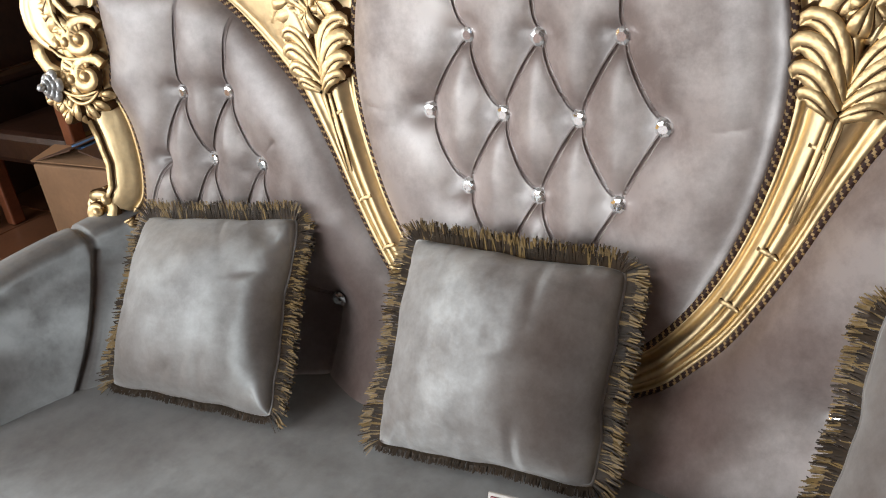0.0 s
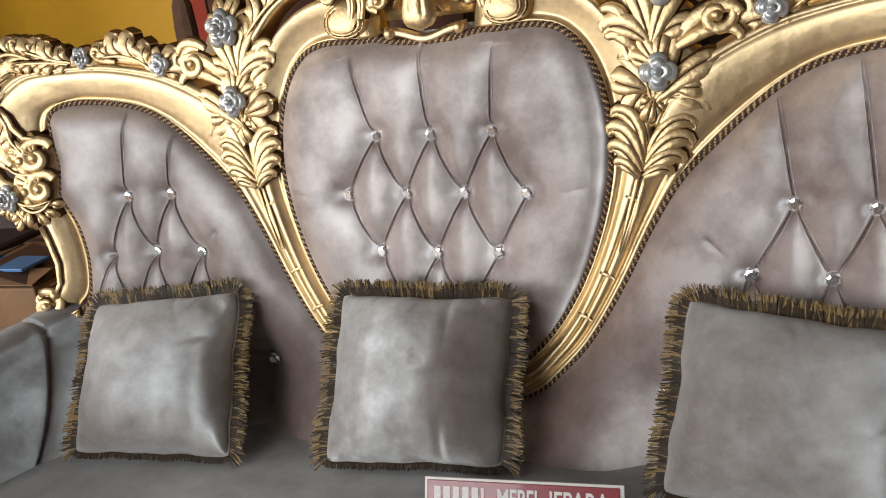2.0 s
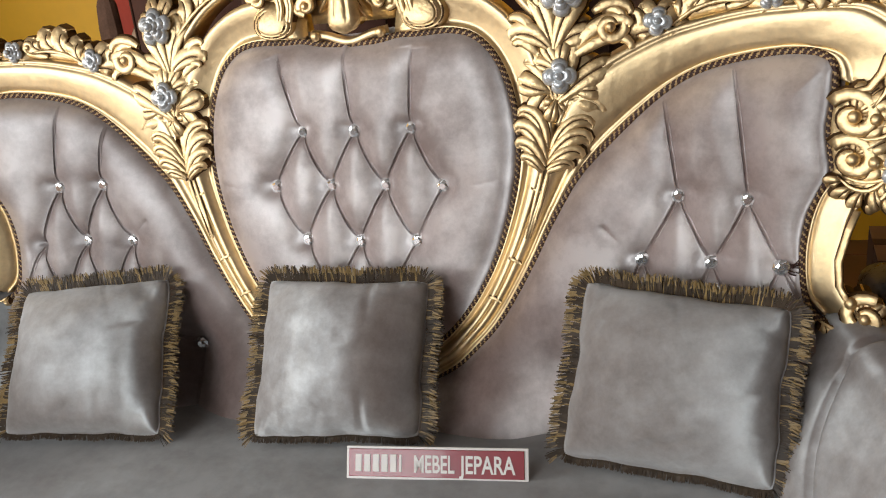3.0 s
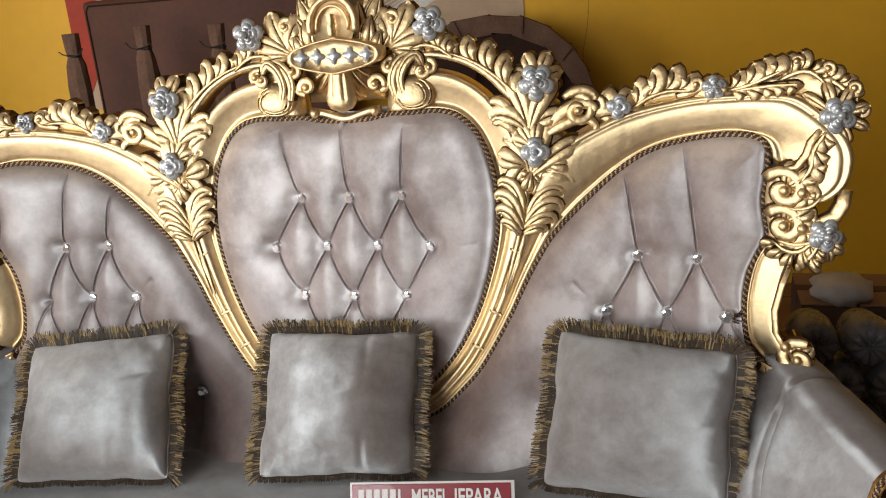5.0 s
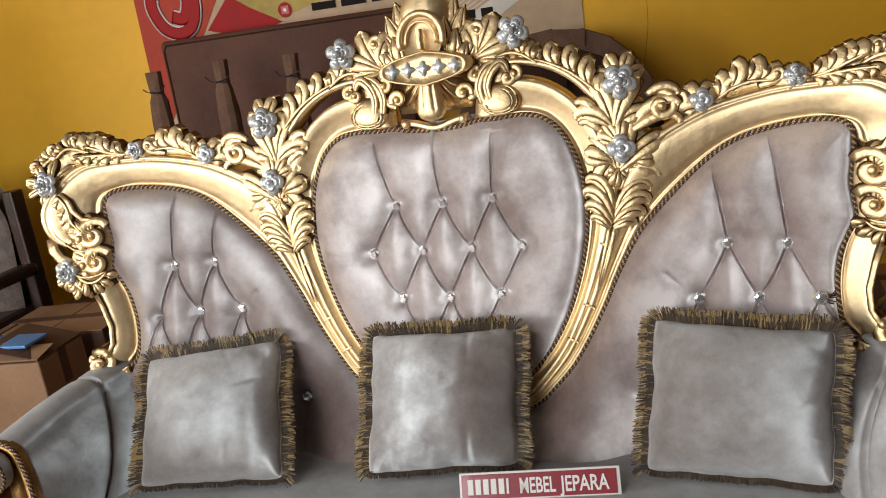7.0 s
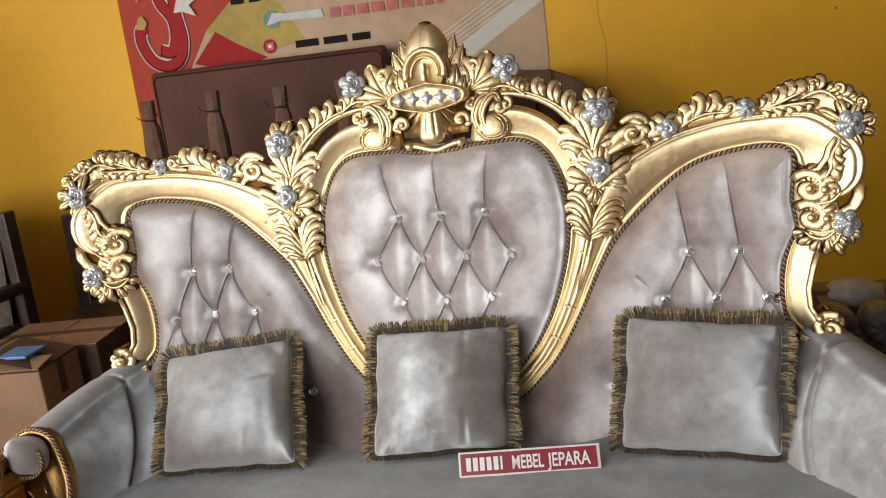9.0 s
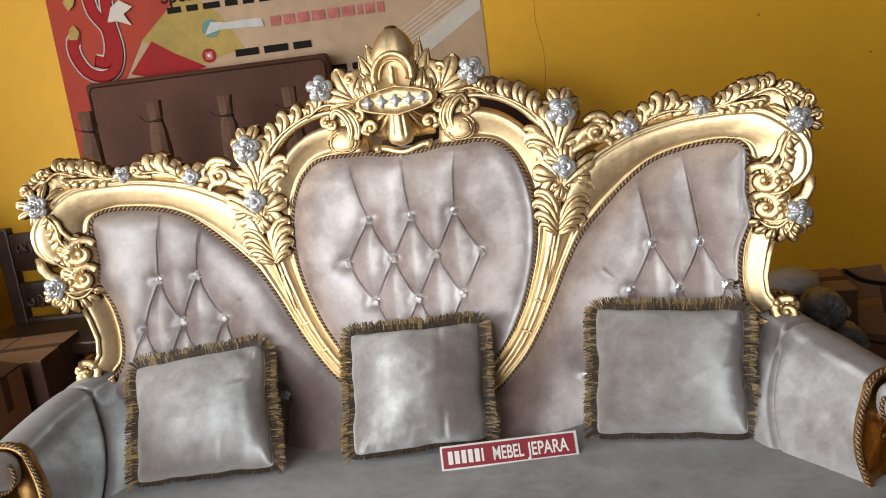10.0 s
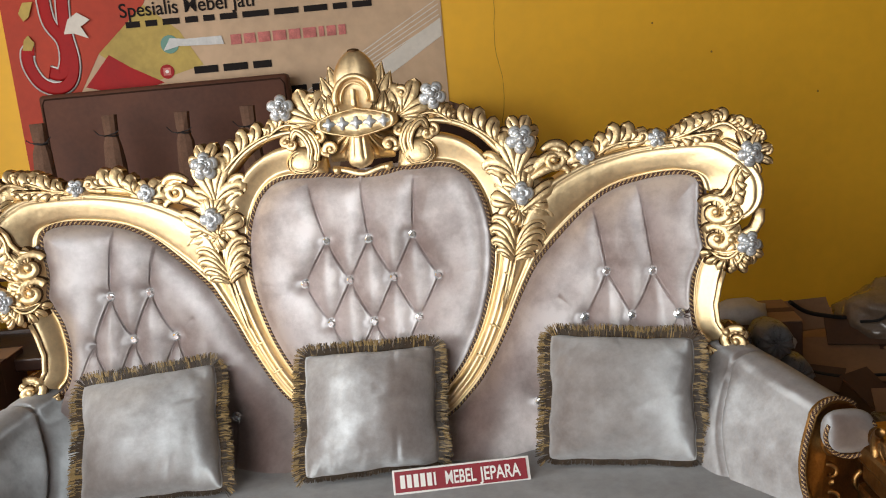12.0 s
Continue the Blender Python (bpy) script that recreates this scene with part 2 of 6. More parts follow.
# outlines of the right half; the left half is their mirror image
PANEL = [(0, 1.206), (0.06, 1.209), (0.108, 1.218), (0.145, 1.217), (0.215, 1.219), (0.265, 1.205), (0.306, 1.163), (0.334, 1.095), (0.346, 1.015),
         (0.342, 0.935), (0.323, 0.85), (0.293, 0.765), (0.252, 0.688), (0.205, 0.626), (0.155, 0.58), (0.085, 0.545), (0, 0.533)]
WINGTOP = [(0, 0.47), (0.10, 0.487), (0.19, 0.528), (0.24, 0.572), (0.285, 0.62), (0.325, 0.68), (0.37, 0.76), (0.413, 0.845), (0.465, 0.93), (0.525, 0.993),
           (0.60, 1.062), (0.66, 1.104), (0.72, 1.128), (0.80, 1.144), (0.86, 1.148), (0.90, 1.140), (0.914, 1.118)]
WINGSIDE = [(0.914, 1.118), (0.912, 1.07), (0.906, 1.02), (0.910, 0.975), (0.913, 0.948), (0.898, 0.914), (0.879, 0.865), (0.870, 0.795), (0.876, 0.724), (0.890, 0.690)]


def strip(bm, a, b, n, profile, back=-0.03, mirror=False):
    """A moulding between two edge lines; profile: (share of the way across, height)."""
    A, B = smooth_line(a, n), smooth_line(b, n)
    s = -1 if mirror else 1
    rows = []
    for p, q in zip(A, B):
        row = [on(s * p[0], p[1], back)]
        row += [on(s * (p[0] + (q[0] - p[0]) * v), p[1] + (q[1] - p[1]) * v, h) for v, h in profile]
        row.append(on(s * q[0], q[1], back))
        rows.append(row)
    vs = grid_bm(bm, rows, flip=not mirror)
    bm.faces.new(vs[0])
    bm.faces.new(vs[-1][::-1])


STEM = [(0, 0.0), (0.02, 0.014), (0.08, 0.022), (0.15, 0.018), (0.2, 0.012), (0.24, 0.016), (0.32, 0.03), (0.42, 0.034), (0.485, 0.03), (0.5, 0.022), (0.515, 0.03),
        (0.6, 0.034), (0.7, 0.028), (0.78, 0.016), (0.82, 0.012), (0.86, 0.02), (0.93, 0.024), (0.98, 0.014), (1, 0.0)]
RAIL = [(0, 0.0), (0.02, 0.012), (0.06, 0.020), (0.11, 0.020), (0.14, 0.014), (0.17, 0.018), (0.22, 0.022), (0.35, 0.026), (0.5, 0.031), (0.65, 0.035), (0.78, 0.037), (0.85, 0.036),
        (0.875, 0.031), (0.90, 0.037), (0.97, 0.034), (1, 0.02)]
ARCH = [(0, 0.0), (0.02, 0.012), (0.08, 0.02), (0.14, 0.016), (0.18, 0.01), (0.26, 0.012), (0.45, 0.018), (0.65, 0.026), (0.85, 0.034), (0.95, 0.034), (1, 0.024)]

back_frame = None
for mir in (False, True):
    bm = bmesh.new()
    strip(bm, PANEL[::-1][:9] + [(0.346, 1.06)], WINGTOP[:9] + [(0.50, 0.972)], 70, STEM, mirror=mir)
    strip(bm, WINGTOP[8:] + [(0.918, 1.10), (0.945, 1.098), (0.97, 1.095), (0.985, 1.082), (0.984, 1.066), (0.975, 1.058)],
          [(0.425, 1.04), (0.455, 1.10), (0.52, 1.150), (0.62, 1.195), (0.70, 1.215), (0.78, 1.228), (0.85, 1.232), (0.92, 1.232), (0.975, 1.222), (1.035, 1.168),
           (1.060, 1.119), (1.052, 1.064), (1.02, 1.028), (0.985, 1.018), (0.955, 1.03)], 90, RAIL, mirror=mir)
    strip(bm, PANEL[4:10][::-1] + [(0.145, 1.217), (0.112, 1.222)],
          [(0.42, 0.97), (0.42, 1.05), (0.402, 1.11), (0.388, 1.165), (0.36, 1.213), (0.322, 1.257), (0.268, 1.292), (0.207, 1.308), (0.16, 1.30), (0.13, 1.28)], 50, ARCH, mirror=mir)
    # raised lip over the dark slot of the arch
    strip(bm, [(0.405, 1.205), (0.372, 1.24), (0.33, 1.285), (0.275, 1.318), (0.21, 1.334), (0.16, 1.33)],
          [(0.42, 1.222), (0.388, 1.258), (0.342, 1.303), (0.282, 1.338), (0.212, 1.354), (0.155, 1.352)], 40, [(0, 0.01), (0.1, 0.03), (0.5, 0.036), (0.9, 0.03), (1, 0.01)], mirror=mir)
    # lower side scroll
    strip(bm, [(0.925, 0.94), (0.898, 0.91), (0.881, 0.862), (0.872, 0.795), (0.878, 0.726), (0.905, 0.69)],
          [(0.962, 0.925), (0.957, 0.90), (0.946, 0.862), (0.934, 0.795), (0.938, 0.748), (0.955, 0.722)], 44, RAIL, mirror=mir)
    if back_frame is None:
        back_frame = part("back_frame", bm, GOLDPALE, sofa, "smooth burnished gold moulding")
    else:
        part("back_frame", bm, GOLDPALE, sofa, "smooth burnished gold moulding")


# carved leaves, scrolls and shells
def turtle(x, z, deg, length, k0=0.0, k1=0.0, n=14):
    """A path that starts at (x, z) towards deg and bends: k0 all along, k1 mostly at its end (degrees)."""
    pts, th = [(x, z)], radians(deg)
    for i in range(n - 1):
        s = (i + 0.5) / (n - 1)
        th += radians(k0 + 4 * k1 * s**3) / (n - 1)
        x, z = x + math.cos(th) * length / (n - 1), z + math.sin(th) * length / (n - 1)
        pts.append((x, z))
    return pts


def frond(bm, pts, w, h0=0.02, h1=0.02, tip=0.35, thick=0.9, base=0.55, s=1):
    """A raised, tapering blade along pts on the face of the back."""
    n = len(pts)
    prev = None
    for i in range(n):
        a, b = pts[max(i - 1, 0)], pts[min(i + 1, n - 1)]
        dx, dz = b[0] - a[0], b[1] - a[1]
        le = math.hypot(dx, dz) or 1
        nx, nz = -dz / le, dx / le
        u = i / (n - 1)
        wid = w * (base + (1 - base) * math.sin(math.pi * min(1, u * 1.25)) if u < 0.5 else (1 - (1 - tip) * ((u - 0.5) * 2) ** 2) * 0.98)
        h = h0 + (h1 - h0) * u
        ring = []
        for c, e in ((-1, -0.9), (-0.8, 0.25), (-0.35, 0.9), (0, 0.72), (0.35, 0.9), (0.8, 0.25), (1, -0.9)):
            px, pz = pts[i][0] + nx * wid * c, pts[i][1] + nz * wid * c
            ring.append(bm.verts.new(on(s * px, pz, h + e * wid * thick)))
        if prev:
            for j in range(6):
                f = (prev[j], prev[j + 1], ring[j + 1], ring[j])
                # outer flanks of the blade carry painted shade
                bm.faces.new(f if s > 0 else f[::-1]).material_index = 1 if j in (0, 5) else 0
        else:
            bm.faces.new(ring if s > 0 else ring[::-1])
        prev = ring
    bm.faces.new(prev[::-1] if s > 0 else prev)


def knob(bm, x, z, r, h, s=1):
    g = bmesh.ops.create_uvsphere(bm, u_segments=10, v_segments=7, radius=r)
    bmesh.ops.translate(bm, vec=on(s * x, z, h), verts=g["verts"])


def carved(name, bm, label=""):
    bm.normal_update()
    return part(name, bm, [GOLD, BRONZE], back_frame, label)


def blade(pts, w, h0=0.02, h1=0.02, tip=0.5, **kw):
    bm = bmesh.new()
    frond(bm, pts, w * 1.45, h0, h1, tip, thick=0.62 if w < 0.011 else 0.4, **kw)
    carved("leaf_blade", bm)


def bead(x, z, r, h, s=1):
    bm = bmesh.new()
    knob(bm, x, z, r, h, s)
    carved("bead", bm)


def volute(x, z, r, turns, deg, w, s=1, way=1, h=0.03):
    """A spiral that winds inwards round (x, z), ending in a bead."""
    bm = bmesh.new()
    pts = []
    n = int(14 * turns) + 4
    for i in range(n):
        u = i / (n - 1)
        rr = r * (1 - 0.78 * u)
        a = radians(deg) + way * 2 * math.pi * turns * u
        pts.append((x + rr * math.cos(a), z + rr * math.sin(a)))
    frond(bm, pts, w * 1.25, h, h + 0.010, 0.6, s=s, base=0.9, thick=0.6)
    knob(bm, x, z, w * 1.05, h + 0.01, s)
    carved("scroll", bm)


CUTS = (0.0, 0.04, 0.11, 0.21, 0.312, 0.352, 0.45, 0.55, 0.648, 0.688, 0.79, 0.89, 0.96)


def lobes(n):
    """Where a leaf of n lobes is cut across, close on both sides of every groove."""
    return [(k + c) / n for k in range(n) for c in CUTS] + [1.0]


def relief(bm, rows, s, back=-0.012, sub=False):
    """A carved piece from rows of (x, z, height), with a rim down to its ground; bronze in the cut grooves paints glaze
    and their shade.
    """
    vs = [[bm.verts.new(on(s * x, z, h)) for x, z, h in row] for row in rows]
    for i, (a, b) in enumerate(zip(vs, vs[1:])):
        c = i % len(CUTS)
        for k in range(len(a) - 1):
            f = bm.faces.new((a[k], a[k + 1], b[k + 1], b[k]))
            v = k / (len(a) - 1)
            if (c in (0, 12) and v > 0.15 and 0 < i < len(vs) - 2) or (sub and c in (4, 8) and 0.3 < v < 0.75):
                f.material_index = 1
    loop = vs[0] + [r[-1] for r in vs[1:]] + vs[-1][::-1][1:] + [r[0] for r in vs[::-1][1:-1]]
    low = [bm.verts.new(v.co + Vector((0, 0.016 - back, 0))) for v in loop]
    for k in range(len(loop)):
        m = (k + 1) % len(loop)
        if (loop[k].co - loop[m].co).length > 1e-7:
            bm.faces.new((loop[k], low[k], low[m], loop[m]))
    bmesh.ops.remove_doubles(bm, verts=bm.verts, dist=2e-5)
    bmesh.ops.recalc_face_normals(bm, faces=bm.faces)
    out = sum(f.normal.y * f.calc_area() for f in bm.faces if abs(f.normal.y) > 0.5)
    if out > 0:
        bmesh.ops.reverse_faces(bm, faces=bm.faces)


def rib(t):
    """The rounded back of a lobe: 0 in the groove, 1 on its ridge."""
    return abs(math.sin(math.pi * t)) ** 0.38


def fan(bm, x, z, deg, length, spread, n, s=1, h0=0.03, h1=0.03, curl=55, depth=0.012, point=0.0):
    """A broad leaf of n lobes that spread from one foot, with grooves between them and rolled tips."""
    nr = 11
    rows = []
    for t in lobes(n):
        u = 2 * t - 1
        lob = rib(t * n)
        le = length * (1 - 0.30 * u * u) * (0.72 + 0.28 * lob ** (1.0 + point))
        row = []
        px, pz, th = x, z, radians(deg + spread / 2 * u)
        for r in range(nr):
            f = r / (nr - 1)
            row.append((px, pz, h0 + (h1 - h0) * f + (depth * (lob - 0.75) + 0.0030 * (rib(t * n * 3) - 1)) * min(1, f * 2.2 + 0.15) + 0.010 * math.sin(math.pi * min(1, f * 1.08)) - (0.016 * max(0, (f - 0.82) / 0.18) ** 2)))
            a = th + radians(curl * 1.5) * u * f**2.2
            px, pz = px + math.cos(a) * le / (nr - 1), pz + math.sin(a) * le / (nr - 1)
        rows.append(row)
    relief(bm, rows, s, sub=True)


LOBE = ((-1.01, -9, 0), (-1, -1.3, 0), (-0.87, 0.0, 0), (-0.76, 0.40, 0), (-0.40, 0.62, 0), (0.06, 0.66, 0), (0.13, 0.34, 1), (0.20, 0.64, 0), (0.45, 0.60, 0), (0.76, 0.40, 0), (0.87, 0.0, 0), (1, -1.3, 0), (1.01, -9, 0))


def lobe(bm, pts, w, h, s=1, base=0.45):
    """A rounded lobe of a leaf along pts, with two engraved lines and a blunt, turned-over tip."""
    prev, n = None, len(pts)
    rings = []
    for i in range(n):
        a, b = pts[max(i - 1, 0)], pts[min(i + 1, n - 1)]
        dx, dz = b[0] - a[0], b[1] - a[1]
        le = math.hypot(dx, dz) or 1
        u = i / (n - 1)
        wid = w * ((base + (1 - base) * math.sin(math.pi / 2 * min(1, u / 0.72)) ** 1.3) if u < 0.78 else math.sqrt(max(0.02, 1 - ((u - 0.78) / 0.22) ** 2)))
        lift = h + 0.0055 * math.sin(math.pi * min(1, u * 1.05)) - 0.006 * u**4
        rim = max(0.62, 1 - 0.0026 / max(wid, 0.001)) / 0.87
        rings.append([bm.verts.new(on(s * (pts[i][0] - dz / le * wid * (c * rim if abs(c) < 1 else c)), pts[i][1] + dx / le * wid * (c * rim if abs(c) < 1 else c), lift + (e * min(wid, 0.011) * 0.50 if e > -9 else -0.03))) for c, e, g in LOBE])
    for i, (p, q) in enumerate(zip(rings, rings[1:])):
        for j in range(len(LOBE) - 1):
            f = (p[j], p[j + 1], q[j + 1], q[j])
            fc = bm.faces.new(f if s > 0 else f[::-1])
            # bronze on rims and engraved line paints their shade
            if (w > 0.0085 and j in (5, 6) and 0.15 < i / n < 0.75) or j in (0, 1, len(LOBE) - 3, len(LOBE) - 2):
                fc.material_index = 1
    bm.faces.new(rings[-1][::-1] if s > 0 else rings[-1])


def palmette(x, z, deg, length, spread, n, w, s=1, k=70, h0=0.03, h1=0.03, curl=55, point=0.0):
    """Lobes that open like a hand from one foot, the outer ones curling away."""
    bm = bmesh.new()
    wid = max(0.0085, 0.62 * 0.95 * length * radians(min(spread, 150)) / max(1, n - 1))
    for i in range(n):
        u = 2 * i / (n - 1) - 1 if n > 1 else 0.0
        le = length * (1.06 - 0.22 * u * u + 0.06 * math.sin(5 * i + 40 * x))
        lobe(bm, turtle(x, z, deg + spread / 2 * u, le, curl * 0.7 * u, curl * 0.9 * u, 13), min(wid, 0.024), h0 + (h1 - h0) * 0.5 - 0.004 * abs(u) + 0.003 * (i % 2), s, 0.35)
    carved("acanthus_leaf", bm)


def half_leaf(spine, n, length, w, side, s=1, h0=0.03, lean=38, curl=75):
    """A long leaf whose lobes leave a spine to one side, each curling over at its tip."""
    bm = bmesh.new()
    sp = smooth_line(spine, 41)
    run = sum(np.linalg.norm(b - a) for a, b in zip(sp, sp[1:]))
    for i in range(n):
        t = (i + 0.35) / n
        k = int(t * 40)
        d = sp[min(k + 1, 40)] - sp[max(k - 1, 0)]
        deg = math.degrees(math.atan2(d[1], d[0])) + side * lean
        le = length * (0.62 + 0.48 * math.sin(math.pi * min(0.92, t + 0.12)))
        lobe(bm, turtle(sp[k][0], sp[k][1], deg, le * 1.15, side * curl * 0.6, side * curl * 0.6, 13), min(0.024, max(0.0085, 0.82 * run / n)), h0 + 0.003 * (i % 2) - 0.003 * t, s, 0.35)
    frond(bm, [tuple(p) for p in sp[::5]], w * 0.55, h0 + 0.006, h0 + 0.010, 0.4, s=s)
    carved("acanthus_leaf", bm)


def carve(build):
    """The same carving on the right and on the left."""
    for s in (1, -1):
        build(s)


def plate(lower, upper, n, h, s):
    """The carved ground that the leaves stand on, with a scalloped upper edge."""
    bm = bmesh.new()
    up = smooth_line(upper, n)
    lo = smooth_line(lower, n)
    up = [(u[0] + (u[0] - l[0]) * 0.16 * abs(math.sin(i * 0.9)), u[1] + (u[1] - l[1]) * 0.16 * abs(math.sin(i * 0.9))) for i, (u, l) in enumerate(zip(up, lo))]
    rows = []
    for p, q in zip(lo, up):
        rows.append([on(s * p[0], p[1], -0.03)] + [on(s * (p[0] + (q[0] - p[0]) * v), p[1] + (q[1] - p[1]) * v, h * k) for v, k in ((0, 0.9), (0.5, 1.1), (0.85, 1.0), (1, 0.6))] + [on(s * q[0], q[1], -0.02)])
    vs = grid_bm(bm, rows, flip=s > 0)
    bm.faces.new(vs[0]), bm.faces.new(vs[-1][::-1])
    bmesh.ops.recalc_face_normals(bm, faces=bm.faces)
    carved("carved_ground", bm)


def c_grounds(s):
    plate([(0.56, 1.165), (0.62, 1.192), (0.70, 1.212), (0.78, 1.226), (0.86, 1.23), (0.94, 1.228)], [(0.565, 1.205), (0.62, 1.222), (0.70, 1.238), (0.78, 1.246), (0.86, 1.256), (0.95, 1.268)], 60, 0.022, s)
    plate([(0.93, 1.225), (0.98, 1.212), (1.02, 1.185), (1.045, 1.15)], [(0.94, 1.275), (1.0, 1.268), (1.05, 1.228), (1.066, 1.17)], 30, 0.016, s)
    plate([(0.40, 1.02), (0.40, 1.08), (0.395, 1.14), (0.405, 1.20), (0.415, 1.25)], [(0.50, 1.05), (0.485, 1.10), (0.49, 1.15), (0.482, 1.20), (0.475, 1.25)], 40, 0.024, s)
    plate([(0.42, 1.215), (0.37, 1.258), (0.32, 1.298), (0.26, 1.328), (0.19, 1.342)], [(0.425, 1.24), (0.385, 1.285), (0.33, 1.328), (0.268, 1.358), (0.19, 1.372)], 46, 0.022, s)
    plate([(0.10, 1.225), (0.105, 1.26), (0.115, 1.30), (0.11, 1.35), (0.12, 1.39)], [(0.15, 1.225), (0.195, 1.255), (0.20, 1.30), (0.175, 1.35), (0.20, 1.39)], 34, 0.024, s)
    plate([(0.905, 1.08), (0.903, 1.02), (0.908, 0.97), (0.905, 0.925)], [(0.96, 1.08), (0.985, 1.02), (0.975, 0.97), (0.985, 0.92)], 34, 0.024, s)


carve(c_grounds)


def c_drop_leaf(s):
    # a leaf that opens upwards over the stem: lobes rise together from one foot and roll over on both sides
    bm = bmesh.new()
    for k, (le, deg, dz, w) in enumerate(((0.056, 46, 0.0, 0.0145), (0.082, 34, 0.008, 0.0175), (0.106, 21, 0.018, 0.0185), (0.124, 8, 0.028, 0.0165))):
        for side in (1, -1):
            lobe(bm, turtle(0.403 + 0.2 * dz - side * 0.004, 0.946 + dz, 78 + side * deg, le, side * (18 + 6 * k), side * 110, 15), w, 0.040 - 0.003 * k + (0.0015 if side > 0 else 0), s, 0.62)
    carved("acanthus_leaf", bm)
    for dx in (-0.006, 0.006):
        blade([(0.406 + dx, 0.962), (0.398 + dx, 0.93), (0.384 + dx, 0.88), (0.362 + dx * 0.7, 0.81)], 0.0035, 0.034, 0.034, 0.3, s=s)
    for zx, zz in ((0.386, 0.905), (0.335, 0.765), (0.29, 0.685)):
        blade(turtle(zx - 0.014, zz + 0.006, -20, 0.03, 0, -20, 6), 0.0035, 0.032, 0.032, s=s)


carve(c_drop_leaf)


def c_v_cluster(s):
    x, z = 0.437, 1.125
    palmette(x - 0.012, z - 0.055, 55, 0.135, 66, 4, 0.011, s, 30, 0.034, 0.03, 70)
    palmette(x - 0.02, z - 0.03, 160, 0.066, 90, 3, 0.010, s, 40, 0.034, 0.03, 60)
    palmette(x, z, 100, 0.07, 70, 4, 0.010, s, 30, 0.036, 0.034, 40)
    palmette(x + 0.02, z - 0.03, -5, 0.060, 60, 3, 0.009, s, 30, 0.03, 0.03, 50)
    palmette(x - 0.01, z - 0.045, 250, 0.045, 70, 3, 0.009, s, 20, 0.034, 0.034, 40)


carve(c_v_cluster)


def c_shoulder(s):
    # plume that carries the shoulder flower, with curls to both sides
    palmette(0.425, 1.165, 86, 0.125, 66, 4, 0.0105, s, 20, 0.034, 0.034, 75)
    palmette(0.445, 1.27, 90, 0.062, 190, 6, 0.012, s, 30, 0.026, 0.022, 40)
    blade(turtle(0.455, 1.165, 48, 0.14, -20, -75), 0.012, 0.03, 0.04, s=s)
    blade(turtle(0.46, 1.158, 30, 0.13, -10, -95), 0.010, 0.032, 0.036, s=s)
    blade(turtle(0.40, 1.185, 118, 0.09, 10, 95), 0.010, 0.03, 0.034, s=s)
    blade(turtle(0.395, 1.165, 135, 0.06, 0, 110), 0.009, 0.03, 0.034, s=s)
    volute(0.533, 1.208, 0.034, 1.25, 120, 0.0095, s, -1, 0.034)
    blade(turtle(0.50, 1.235, 40, 0.085, -60, -60), 0.009, 0.036, 0.036, s=s)


carve(c_shoulder)


def c_rail_top(s):
    palmette(0.618, 1.192, 92, 0.06, 130, 4, 0.009, s, 40, 0.03, 0.03, 60)
    half_leaf([(0.645, 1.205), (0.68, 1.228), (0.72, 1.240), (0.765, 1.240)], 4, 0.052, 0.0085, 1, s, 0.03, 14, 95)
    blade(turtle(0.66, 1.225, 60, 0.055, -40, -70), 0.009, 0.032, 0.034, s=s)
    volute(0.775, 1.252, 0.017, 1.1, 200, 0.006, s, 1, 0.028)
    palmette(0.81, 1.225, 90, 0.042, 150, 4, 0.008, s, 40, 0.028, 0.028, 50)
    half_leaf([(0.835, 1.238), (0.87, 1.247), (0.905, 1.262), (0.935, 1.276)], 4, 0.042, 0.0085, 1, s, 0.03, 12, 85)
    half_leaf([(0.84, 1.236), (0.88, 1.243), (0.92, 1.248), (0.96, 1.25)], 5, 0.032, 0.0075, -1, s, 0.032, 25, 30)
    blade(turtle(0.58, 1.192, 60, 0.05, 50, 90), 0.008, 0.03, 0.032, s=s)
    blade(turtle(0.735, 1.228, 10, 0.07, 15, 10), 0.007, 0.03, 0.03, s=s)


carve(c_rail_top)


def c_corner(s):
    palmette(1.025, 1.19, 60, 0.062, 300, 9, 0.0105, s, 20, 0.03, 0.022, 30)
    half_leaf([(0.93, 1.255), (0.96, 1.27), (0.985, 1.272), (1.01, 1.250)], 5, 0.033, 0.0095, 1, s, 0.02, 30, 80)
    half_leaf([(0.99, 1.262), (1.02, 1.255), (1.045, 1.235), (1.058, 1.205)], 5, 0.028, 0.010, 1, s, 0.012, 30, 80)
    for x, z, r in ((0.962, 1.292, 0.013), (1.015, 1.278, 0.013), (1.058, 1.242, 0.012), (1.072, 1.2, 0.011)):
        volute(x, z, r, 0.9, 250, 0.0065, s, 1, 0.016)
    # inner line of leaves hanging from the flower
    half_leaf([(1.01, 1.16), (0.99, 1.125), (0.985, 1.09), (0.965, 1.06)], 4, 0.035, 0.008, 1, s, 0.036, 30, 50)
    blade([(1.0, 1.165), (0.985, 1.14), (0.978, 1.115), (0.96, 1.09), (0.935, 1.085)], 0.0055, 0.044, 0.04, s=s)


carve(c_corner)


